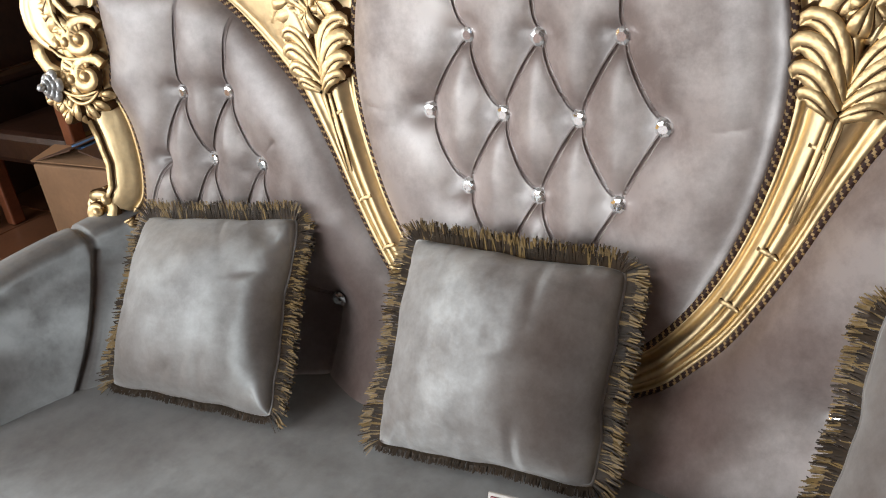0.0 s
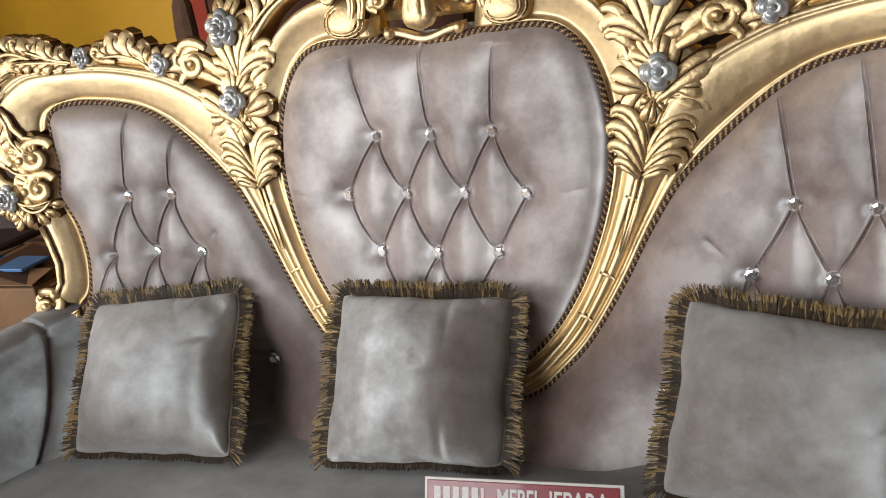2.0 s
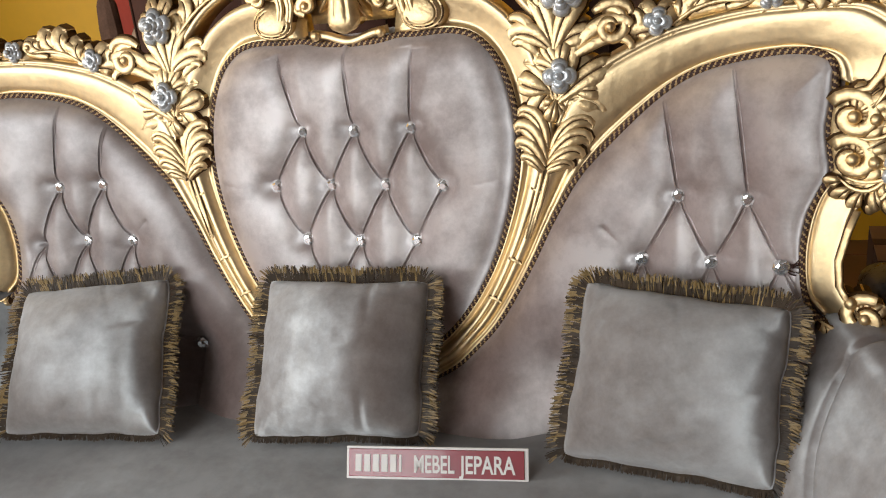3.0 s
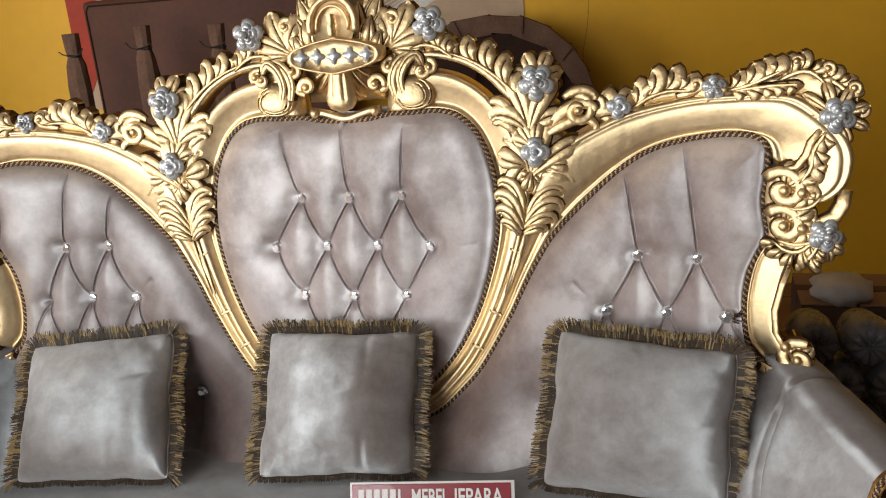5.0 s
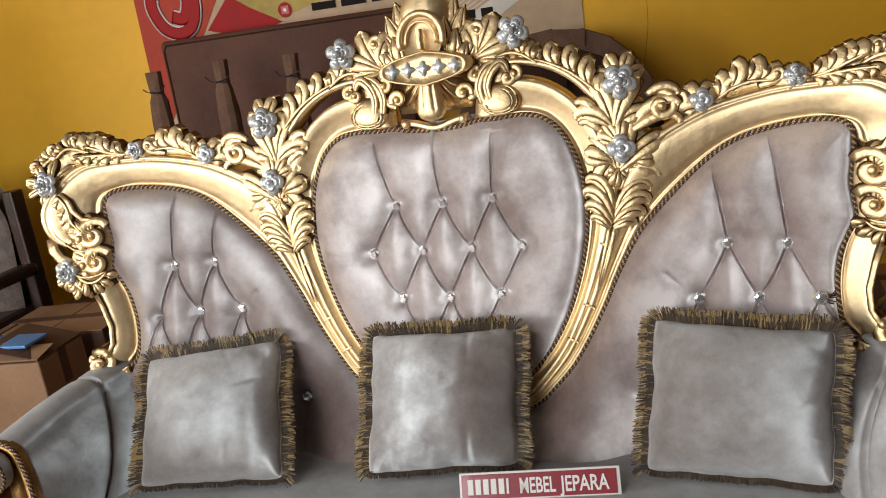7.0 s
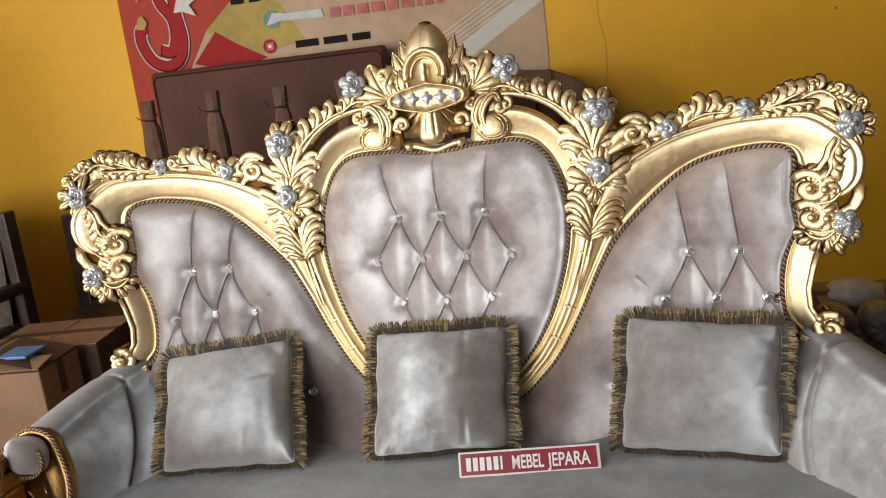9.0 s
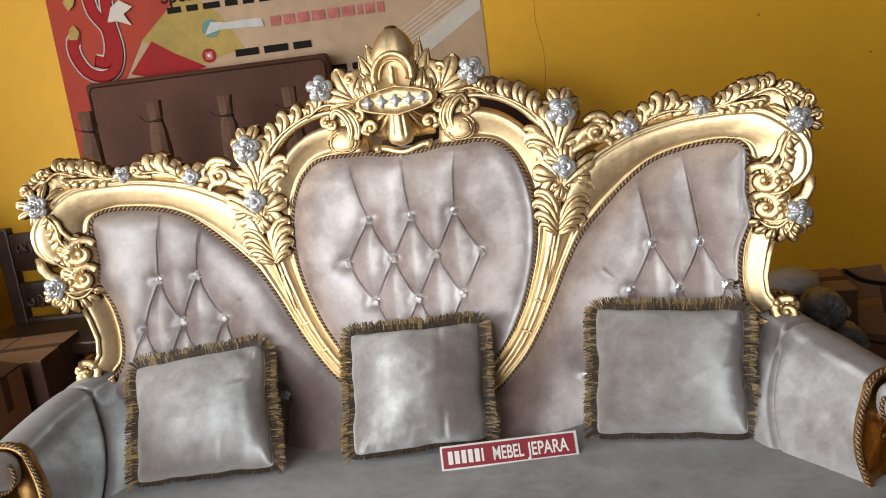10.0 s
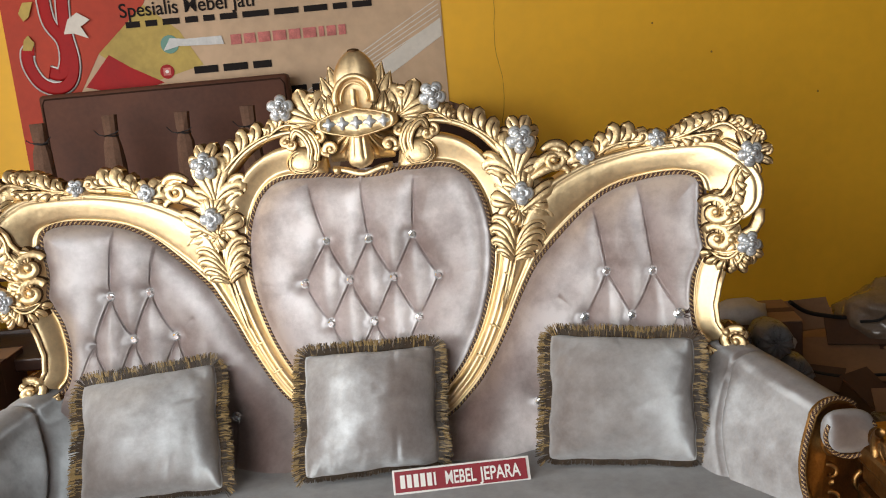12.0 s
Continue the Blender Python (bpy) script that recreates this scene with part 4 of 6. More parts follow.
outl = halves(PANEL)
r1, r2 = [(-0.121, 1.035), (0.0, 1.033), (0.124, 1.035)], [(-0.192, 0.92), (-0.063, 0.92), (0.061, 0.919), (0.188, 0.917)]
r3, r4 = [(-0.127, 0.804), (-0.004, 0.800), (0.124, 0.802)], [(-0.063, 0.69), (0.061, 0.69)]
lev = tufted("back_cushion", outl, outl, r1 + r2 + r3 + r4,
             diamond([r1, r2, r3, r4], lambda a: (a[0] * 1.22 - 0.012, 1.195), lambda a: ((a[0] - 0.06, 0.58), (a[0] + 0.06, 0.58)))
             + [((-0.192, 0.92), (-0.30, 0.93), 0.005, 0.02), ((0.188, 0.917), (0.30, 0.93), 0.005, 0.02)],
             label="heart-shaped tufted taupe velvet back cushion")
buttons_at(r1 + r2 + r3 + r4, lev)

for s, q1, q2, lowb in ((1, [(0.654, 0.892), (0.777, 0.889)], [(0.585, 0.770), (0.714, 0.768), (0.835, 0.775)], (0.441, 0.542)),
                        (-1, [(-0.749, 0.932), (-0.639, 0.932)], [(-0.805, 0.80), (-0.696, 0.804), (-0.575, 0.802)], (-0.426, 0.558))):
    top = smooth_line(WINGTOP, 60)
    side = smooth_line(WINGSIDE, 40)
    soft = np.vstack([top, side])
    closed = np.vstack([top, side, [(0.90, 0.60), (0.90, 0.41), (0.0, 0.41)]])
    soft, closed = soft * [s, 1], closed * [s, 1]
    cre = diamond([q1, q2], lambda a: (a[0] - s * 0.028, 1.128 if abs(a[0]) > 0.7 else 1.085), lambda a: ((a[0] - 0.06, 0.66), (a[0] + 0.06, 0.66)))
    cre += [(q2[0] if s > 0 else q2[2], (s * 0.515, 0.855 if s < 0 else 0.84), 0.008, 0.02), (lowb, (lowb[0], 0.40), 0.046, 0.12), (lowb, (lowb[0] + s * 0.10, 0.62), 0.012, 0.03)]
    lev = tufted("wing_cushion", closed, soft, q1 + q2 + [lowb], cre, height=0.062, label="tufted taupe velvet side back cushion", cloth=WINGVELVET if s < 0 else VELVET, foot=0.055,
                 dents=[(lowb[0], 0.50, 0.032, 0.10), (s * 0.60, 0.55, -0.012, 0.12), (s * 0.30, 0.49, -0.012, 0.07)])
    shown = q1 + q2 + [lowb]
    buttons_at(shown if s > 0 else [b for b in shown if b != q2[0]], lev)
    if s > 0:
        missing = q2[2]
        # a button that has worked loose, with dark threads
        bm = bmesh.new()
        rng = random.Random(5)
        for k in range(16):
            a = rng.uniform(-0.5, 0.4) if k < 11 else rng.uniform(0, 6.28)
            le = rng.uniform(0.012, 0.045) if k < 11 else rng.uniform(0.006, 0.016)
            x0, z0 = missing
            tube(bm, [on(x0 + le * u * math.cos(a), z0 + le * u * math.sin(a) + 0.003 * math.sin(3 * u + k), max(lev(x0 + le * u * math.cos(a), z0 + le * u * math.sin(a)), 0) + 0.004) for u in (0, 0.35, 0.7, 1)], 0.0011, 4)
        part("loose_threads", bm, CORDDARK, sofa, "loose dark threads beside a button")

# backing board, seat base and legs
bm = bmesh.new()
for s in (1, -1):
    rows = [[on(s * x, z, -0.032 - d) for x in np.linspace(0, 0.93 if z < 1.08 else (0.9 if z < 1.14 else 0.3), 14)] for d in (0, 0.02) for z in np.linspace(0.30, 1.16, 16)]
    grid_bm(bm, rows, flip=s > 0)
part("back_board", bm, BRONZE, sofa, "dark painted back board")


def seat_front(x):
    return -0.80 - 0.06 * math.cos(min(1, abs(x) / 1.0) * math.pi)


bm = bmesh.new()
rows = []
for x in np.linspace(-1.08, 1.08, 73):
    row = []
    for u in np.linspace(0, 1, 40):
        f = seat_front(x)
        if u < 0.8:
            y = -0.02 + (f + 0.07 + 0.02) * (u / 0.8)
            z = 0.430 + 0.010 * math.sin(math.pi * min(1, u / 0.8)) - 0.004
        else:
            a = (u - 0.8) / 0.2 * math.pi / 2
            y, z = f + 0.07 - 0.07 * math.sin(a), 0.426 - 0.16 * (1 - math.cos(a))
        z += 0.003 * noise.noise(Vector((x * 6, y * 6, 0)))
        row.append(Vector((x, y, z)))
    row.append(Vector((x, seat_front(x), 0.24)))
    rows.append(row)
grid_bm(bm, rows, flip=False)
part("seat", bm, SEATVELVET, sofa, "wide taupe velvet seat")
bm = bmesh.new()
rows = [[Vector((x, seat_front(x) - 0.012, 0.27)), Vector((x, seat_front(x) - 0.03, 0.25)), Vector((x, seat_front(x) - 0.03, 0.17 + 0.03 * math.cos(x * 9))), Vector((x, seat_front(x) + 0.05, 0.17))] for x in np.linspace(-1.08, 1.08, 40)]
grid_bm(bm, rows)
part("apron", bm, ARMGOLD, sofa, "carved gold front apron")
box("seat_base", -1.05, 1.05, -0.70, 0.0, 0.16, 0.30, BRONZE, sofa)
for x, y in ((-1.0, -0.72), (1.0, -0.72), (-0.36, -0.82), (0.36, -0.82), (-0.95, -0.04), (0.95, -0.04)):
    bm = bmesh.new()
    tube(bm, [(x, y, 0.22), (x, y - 0.015, 0.16), (x, y - 0.02, 0.10), (x, y - 0.005, 0.05), (x, y, 0.0)], [0.06, 0.055, 0.04, 0.028, 0.04], 12)
    part("leg", bm, ARMGOLD, sofa)


# arms
def arm(s, splay):
    base = np.vstack([smooth_line([(0.70, -0.06), (0.765, -0.20), (0.835, -0.385), (0.868, -0.432)], 34), smooth_line([(0.868, -0.432), (0.915, -0.495), (0.985, -0.59)], 47)[1:]])
    top = smooth_line([(0.865, -0.05, 0.705), (0.895, -0.14, 0.702), (0.918, -0.215, 0.697), (0.955, -0.37, 0.688), (1.0, -0.535, 0.668)], 80)
    base[:, 0] += splay * np.linspace(0, 1, 80) ** 2
    top[:, 0] += splay * np.linspace(0, 1, 80) ** 2
    bm = bmesh.new()
    rows = []
    for i, (b, t) in enumerate(zip(base, top)):
        d = np.array(top[min(i + 1, 79)][:2] - top[max(i - 1, 0)][:2])
        d /= np.linalg.norm(d)
        o = np.array([-d[1], d[0]])
        seam = 0.011 * math.exp(-((i - 33.5) / 0.8) ** 2) + 0.002 * math.exp(-((i - 33.5) / 3.0) ** 2)
        row = [Vector((b[0], b[1], 0.40))]
        for v in np.linspace(0, 1, 9):
            q = np.array([b[0], b[1], 0.42]) * (1 - v) + t * v
            bul = 0.028 * math.sin(math.pi * v) * 1.0 - seam
            row.append(Vector((q[0] - o[0] * bul, q[1] - o[1] * bul, q[2] - 0.045 * v)))
        for a in np.linspace(0.25, 1, 6):
            an = a * math.pi / 2
            off = 0.06 * (1 - math.cos(an))
            row.append(Vector((t[0] + o[0] * off, t[1] + o[1] * off, t[2] - 0.045 + 0.045 * math.sin(an) - seam)))
        for a in np.linspace(0.1, 1, 6):
            an = a * math.pi / 2
            off = 0.06 + 0.09 * math.sin(an)
            row.append(Vector((t[0] + o[0] * off, t[1] + o[1] * off, t[2] - 0.10 * (1 - math.cos(an)) - seam)))
        row.append(Vector((t[0] + o[0] * 0.15, t[1] + o[1] * 0.15, 0.24)))
        rows.append([Vector((s * p.x, p.y, p.z)) for p in row])
    grid_bm(bm, rows, flip=s < 0)
    part("arm", bm, ARMVELVET if s > 0 else ARMVELVET_B, sofa, "splayed taupe velvet arm")
    # carved front of the arm
    fr = rows[-1]
    out = Vector((s * 0.32, -0.95, 0)).normalized()
    bm = bmesh.new()
    loop = [p + out * 0.004 for p in fr[1:]] + [Vector((fr[0].x, fr[0].y, 0.24)) + out * 0.004]
    c = sum(loop, Vector()) / len(loop)
    rr = []
    for k, h in ((1.0, -0.01), (1.0, 0.012), (0.94, 0.020), (0.86, 0.012), (0.80, 0.008), (0.4, 0.014), (0.02, 0.016)):
        rr.append([c + (p - c) * k + out * h for p in loop])
    grid_bm(bm, rr, wrap=True, flip=s > 0)
    front = part("arm_front", bm, ARMGOLD, sofa, "carved dark gold arm front")
    cord([p + out * 0.016 for p in fr[1:19]], 0.0056, pitch=0.011)
    # carved relief on the front
    rng = random.Random(11)

    def rel(u, v, h):
        return Vector((fr[10].x + s * (0.0 + u), fr[10].y, 0)) + out * (0.018 + h) + Vector((0, 0.34 * u * 0, v))

    for k in range(9):
        u0, v0 = 0.03 + 0.085 * (k % 2) + 0.01 * rng.random(), 0.30 + 0.034 * k
        th, rad, pts, ra = rng.uniform(0, 6.28), 0.03, [], []
        for i in range(22):
            f = i / 21
            a = th + (1 if k % 2 else -1) * 7.5 * f
            pts.append(rel(u0 + rad * (1 - 0.8 * f) * math.cos(a), v0 + rad * (1 - 0.8 * f) * math.sin(a), 0.012 * f))
            ra.append(0.0075 * (1 - 0.45 * f))
        bm = bmesh.new()
        tube(bm, pts, ra, 7)
        part("carved_curl", bm, ARMGOLD, front)
    # small velvet pad and the gold scroll block before it
    bm = bmesh.new()
    g = bmesh.ops.create_uvsphere(bm, u_segments=24, v_segments=16, radius=1)
    for v in g["verts"]:
        x, y, z = v.co
        ex = lambda q: math.copysign(abs(q) ** 0.75, q)
        p = Vector((s * (1.075 + splay + 0.058 * ex(x)), -0.575 - 0.035 * y, 0.610 + 0.050 * ex(z)))
        v.co = p
    pad = part("arm_pad", bm, ARMVELVET, sofa, "small velvet pad in the gold arm front")
    cord([(s * (1.075 + splay + 0.055 * math.cos(a)), -0.592, 0.607 + 0.051 * math.sin(a)) for a in np.linspace(2.6, 6.9, 24)], 0.0050, pad, pitch=0.011)
    bm = bmesh.new()
    for x0, x1, z0, z1, y0, y1 in ((1.105, 1.235, 0.585, 0.625, -0.72, -0.56), (1.095, 1.24, 0.535, 0.585, -0.74, -0.56), (1.11, 1.23, 0.48, 0.535, -0.72, -0.56), (1.10, 1.235, 0.30, 0.48, -0.70, -0.56)):
        xs = sorted((s * (x0 + splay), s * (x1 + splay)))
        box_bm(bm, xs[0], xs[1], y0, y1, z0, z1, 0.012)
    part("arm_scroll_block", bm, ARMGOLD, sofa, "stepped gold block at the arm's end", smooth=False)
    bm = bmesh.new()
    pts, ra = [], []
    for i in range(34):
        f = i / 33
        a = 1.2 - 9.5 * f
        pts.append((s * (1.105 + splay + 0.006 * f), -0.68 + 0.045 * (1 - 0.8 * f) * math.cos(a), 0.60 + 0.045 * (1 - 0.8 * f) * math.sin(a)))
        ra.append(0.011 * (1 - 0.4 * f))
    tube(bm, pts, ra, 8)
    part("arm_scroll", bm, ARMGOLD, sofa, "gold scroll at the arm's end")


arm(1, 0.025)
arm(-1, -0.052)

# ---- things on the seat ----
def pillow(corners, thick, seed, label, cloth, creases=(), ears=(0.5, 0.5, 0.5, 0.5)):
    """A square cushion through its four corners (bottom left, bottom right, top right, top left): full in the middle, puckered
    along the sewn edges, the corners pinched into ears, with a brush fringe all round. creases: (u, v, angle, length, width, depth)."""
    BL, BR, TR, TL = (Vector(c) for c in corners)
    top = thing("throw_pillow", label, "pillow", ((BL + BR) / 2), "pillows on the sofa")
    org = (BL + BR) / 2
    nrm = (BR - BL).cross(TL - BL).normalized()
    rng = random.Random(seed)
    # puckers: where along each edge, how far they run in, how wide and how deep
    tucks = [[(rng.uniform(-0.95, 0.95), rng.uniform(0.07, 0.20), rng.uniform(0.018, 0.045), rng.uniform(-0.06, 0.10), rng.uniform(-0.5, 0.5)) for k in range(15)] for side in range(4)]

    def place(u, v):
        k = 0.05
        uu, vv = u * (1 - k * (1 - v * v)), v * (1 - k * (1 - u * u))
        uu += u**5 * (0.012 * math.sin(7 * v + 2 * seed) + 0.005 * math.sin(15 * v + seed)) * (1 - v**4)
        vv += v**5 * (0.010 * math.sin(6 * u + seed) + 0.005 * math.sin(14 * u + 3 * seed)) * (1 - u**4)
        c = 1 - 0.045 * (abs(u) * abs(v)) ** 7
        a, b = (uu * c + 1) / 2, (vv * c + 1) / 2
        return (BL * (1 - a) + BR * a) * (1 - b) + (TL * (1 - a) + TR * a) * b - org

    def swell(u, v):
        e = (max(0.0, 1 - abs(u) ** 2.3) * max(0.0, 1 - abs(v) ** 2.6)) ** 0.52
        w = 0.0
        for side, (f, d) in enumerate(((u, 1 + v), (v, 1 - u), (u, 1 - v), (v, 1 + u))):
            if d < 0.9:
                for f0, run, wid, amp, slant in tucks[side]:
                    g = (f - f0 - slant * d) / wid
                    if abs(g) < 3:
                        w -= amp * math.exp(-g * g - d / run)
        for (cu, cv), ear in zip(((-1, -1), (1, -1), (1, 1), (-1, 1)), ears):
            r = math.hypot(u - cu, v - cv)
            w += ear * 0.34 * math.exp(-((r - 0.02) / 0.13) ** 2) - ear * 0.18 * math.exp(-((r - 0.30) / 0.10) ** 2)
        for u0, v0, ang, run, wid, depth in creases:
            a = radians(ang)
            du, dv = u - u0, v - v0
            along, across = du * math.cos(a) + dv * math.sin(a), -du * math.sin(a) + dv * math.cos(a)
            across += 0.25 * along * along
            w -= 0.55 * depth * (math.exp(-((across / wid) ** 2)) - 0.6 * math.exp(-(((across - 1.7 * wid) / wid) ** 2))) * math.exp(-((along / run) ** 2))
        w += 0.05 * noise.noise(Vector((u * 1.4 + seed, v * 1.5, seed))) + 0.014 * noise.noise(Vector((u * 4 + seed, v * 5, seed)))
        return e * (1 + w)

    n = 96
    g = np.sin(np.linspace(-1, 1, n) * math.pi / 2)
    bm = bmesh.new()
    fr = [[place(u, v) + nrm * thick * swell(u, v) for u in g] for v in g]
    grid_bm(bm, fr)
    h = g[::3]
    bk = [[place(u, v) - nrm * (thick * 0.55 * swell(u * 0.999, v)) for u in h] for v in h]
    grid_bm(bm, bk, flip=True)
    bmesh.ops.remove_doubles(bm, verts=bm.verts, dist=1e-5)
    part("cover", bm, cloth, top)
    # piping seam along the edges
    bm = bmesh.new()
    ring = [place(u, -1) for u in np.linspace(-1, 1, 40)] + [place(1, v) for v in np.linspace(-1, 1, 40)[1:]] + [place(-u, 1) for u in np.linspace(-1, 1, 40)[1:]] + [place(-1, -v) for v in np.linspace(-1, 1, 40)[1:]]
    tube(bm, ring, 0.0034, 6)
    part("seam", bm, cloth, top)
    # brush fringe: tufts of straight threads, dark at the root
    bm = bmesh.new()
    for side in range(4):
        for k in range(480):
            f = (k + rng.random()) / 480 * 2 - 1
            u, v = ((f, -1), (1, f), (f, 1), (-1, f))[side]
            p = place(u, v)
            out = ((place(f, -1) - place(f, -0.9)), (place(1, f) - place(0.9, f)), (place(f, 1) - place(f, 0.9)), (place(-1, f) - place(-0.9, f)))[side].normalized()
            along = (place(f + 0.01, -1) - place(f - 0.01, -1), place(1, f + 0.01) - place(1, f - 0.01), place(f + 0.01, 1) - place(f - 0.01, 1), place(-1, f + 0.01) - place(-1, f - 0.01))[side].normalized()
            clump = noise.noise(Vector((f * 21, side * 3.7, seed)))
            bend = noise.noise(Vector((f * 3.1, side * 5.1, seed * 2.0)))
            d = (out + along * (math.copysign(abs(f) ** 14, f) * 0.9 + 0.35 * clump + rng.gauss(0, 0.13)) + nrm * (0.10 + 0.25 * bend + rng.uniform(-0.22, 0.22))).normalized()
            le = rng.uniform(0.031, 0.041) * (1 + 0.12 * clump)
            if side == 0:
                le *= 0.42
                d = (d + nrm * 0.5).normalized()
            if side == 2:
                p = p + nrm * 0.006
                d = (d + nrm * 0.50).normalized()
            w = along * rng.uniform(0.0007, 0.0015)
            q = p + d * le * 0.55
            e = p + d * le + nrm * rng.uniform(-0.005, 0.005) - Vector((0, 0, 0.004))
            if side == 0:
                q.z, e.z = max(q.z, 0.434 - org.z), max(e.z, 0.434 - org.z)
            a = [bm.verts.new(c) for c in (p - w, p + w, q + w, q - w)]
            b2 = [bm.verts.new(c) for c in (e + w * 0.8, e - w * 0.8)]
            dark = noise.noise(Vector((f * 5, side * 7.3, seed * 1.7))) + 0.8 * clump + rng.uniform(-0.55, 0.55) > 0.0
            # Bottom threads are all brown: the shadow under the pillow, painted in.
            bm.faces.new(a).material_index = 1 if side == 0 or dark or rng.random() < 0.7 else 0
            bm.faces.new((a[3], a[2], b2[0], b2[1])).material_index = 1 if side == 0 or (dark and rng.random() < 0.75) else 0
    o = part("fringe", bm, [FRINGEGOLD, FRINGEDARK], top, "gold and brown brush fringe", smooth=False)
    tagged(o, kind="stuff")
    return top


pillow([(-0.197, -0.326, 0.455), (0.159, -0.280, 0.455), (0.167, -0.140, 0.740), (-0.203, -0.135, 0.735)], 0.100, 3, "square silvery taupe velvet pillow with a gold fringe", PILLOW_A,
       [(0.35, 0.05, 10, 0.25, 0.05, 0.035), (0.62, -0.35, 15, 0.25, 0.05, 0.03), (-0.55, -0.8, 10, 0.4, 0.06, 0.06)], (0.5, 0.2, 0.7, 0.2))
pillow([(-0.772, -0.400, 0.460), (-0.408, -0.345, 0.452), (-0.456, -0.130, 0.731), (-0.824, -0.180, 0.708)], 0.098, 8, "tilted silvery taupe velvet pillow with a gold fringe", PILLOW_B,
       [(0.72, 0.35, 200, 0.22, 0.05, 0.10), (0.1, -0.82, 62, 0.26, 0.05, 0.10), (0.32, -0.78, 75, 0.26, 0.05, 0.10), (-0.15, -0.85, 40, 0.3, 0.05, 0.08)], (0.2, 0.6, 0.8, 0.3))
pillow([(0.445, -0.298, 0.452), (0.822, -0.350, 0.446), (0.852, -0.222, 0.735), (0.482, -0.130, 0.744)], 0.104, 21, "plump silvery taupe velvet pillow with a gold fringe", PILLOW_C,
       [(0.72, -0.08, 14, 0.26, 0.045, 0.11), (0.55, -0.18, 20, 0.3, 0.05, 0.08), (-0.05, -0.72, 25, 0.5, 0.05, 0.06), (0.0, 0.85, 110, 0.15, 0.05, 0.10), (-0.72, 0.42, 70, 0.25, 0.05, 0.07)], (0.7, 0.6, 0.8, 1.0))


def text_mesh(name, body, size, material, parent, m, label="", bold=0.0):
    c = bpy.data.curves.new(name, "FONT")
    c.body, c.size, c.extrude, c.offset = body, size, 0.0004, bold
    c.align_x, c.align_y = "LEFT", "BOTTOM_BASELINE"
    o = new(name, c)
    me = bpy.data.meshes.new_from_object(o.evaluated_get(bpy.context.evaluated_depsgraph_get()))
    bpy.data.objects.remove(o)
    me.materials.clear()
    me.materials.append(material)
    r = new(name, me)
    r.parent = parent
    r.matrix_basis = m
    if label:
        r["label"] = label
    return r


sign = thing("name_sign", "small maroon plate with white letters leaning on the seat", "sign", (0.222, -0.40, 0.434))
sign.matrix_basis = Matrix.Translation((0.221, -0.386, 0.4345)) @ Matrix.Rotation(radians(6.0), 4, "Z") @ Matrix.Rotation(radians(-28), 4, "X")
box("plate_edge", -0.176, 0.176, -0.001, 0.005, 0, 0.062, SIGNEDGE, sign, "white acrylic edge", 0.0015)
box("plate_face", -0.171, 0.168, -0.0035, -0.001, 0.005, 0.057, MAROON, sign, "maroon face", 0.001)
up = Matrix.Rotation(radians(90), 4, "X")
for word, x, z in (("MEBEL", -0.043, 0.0145), ("JEPARA", 0.048, 0.0145)):
    t = text_mesh("lettering", word, 0.046, WHITEINK, sign, Matrix.Translation((x, -0.0045, z)) @ up, bold=0.0008)
    t.scale.x = (0.078 if word == "MEBEL" else 0.106) / t.dimensions.x
for k in range(6):
    w = 0.012 if k < 5 else 0.005
    box("name_bar", -0.157 + 0.0172 * k, -0.157 + 0.0172 * k + w, -0.0048, -0.0036, 0.0145, 0.047, WHITEINK, sign, bev=0)

# ---- the room ----
WALL_A = math.radians(3.43)


def wall_y(x):
    return 2.07 + 0.06 * (x + 0.5)


wall_m = Matrix.Translation((-0.5, 2.07, 0)) @ Matrix.Rotation(WALL_A, 4, "Z")
wb = tagged(finish("wall_back", (lambda b: (box_bm(b, -4.2, 5.0, 0.0, 0.15, 0, 3.3, 0), b)[1])(bmesh.new()), YELLOW, smooth=False), "bright yellow painted plaster wall with a fine crack", "wall", kind="structure")
wb.matrix_basis = wall_m
# hairline crack
bm = bmesh.new()
rng = random.Random(2)
pts, x = [], 0.93
for k in range(26):
    z = 2.3 - k * 0.055
    x += rng.uniform(-0.012, 0.012)
    pts.append((x, -0.0005, z))
tube(bm, pts, 0.0011, 4)
for k, (sx, sz) in enumerate(((2.05, 1.45), (1.75, 1.62), (0.62, 1.98), (2.6, 1.2))):
    g = bmesh.ops.create_icosphere(bm, subdivisions=1, radius=0.006)
    bmesh.ops.translate(bm, vec=(sx, -0.001, sz), verts=g["verts"])
part("crack", bm, mat("crack_shadow", (0.30, 0.16, 0.02), 0.8), wb, "hairline crack and small chips")
bm = bmesh.new()
for y0, y1, z0, z1 in ((-5.0, -2.95, 0, 3.3), (-0.85, 2.2, 0, 3.3), (-2.95, -0.85, 0, 0.85), (-2.95, -0.85, 2.55, 3.3)):
    box_bm(bm, -4.35, -4.2, y0, y1, z0, z1)
tagged(finish("wall_left", bm, YELLOW, smooth=False), "plain yellow side wall, unseen, with an opening added for side light", "wall", kind="structure")
# Unseen window, added to house the side lamp.
win = thing("added_window", "plain wooden frame of an added, unseen window in the yellow side wall", "window", (-4.275, -1.9, 0.85), kind="structure")
for y0, y1, z0, z1 in ((-1.05, -0.99, 0.0, 1.7), (0.99, 1.05, 0.0, 1.7), (-0.99, 0.99, 1.64, 1.7), (-0.99, 0.99, 0.0, 0.06)):
    box("window_frame", -0.06, 0.06, y0, y1, z0, z1, DARKWOOD, win, bev=0.006)
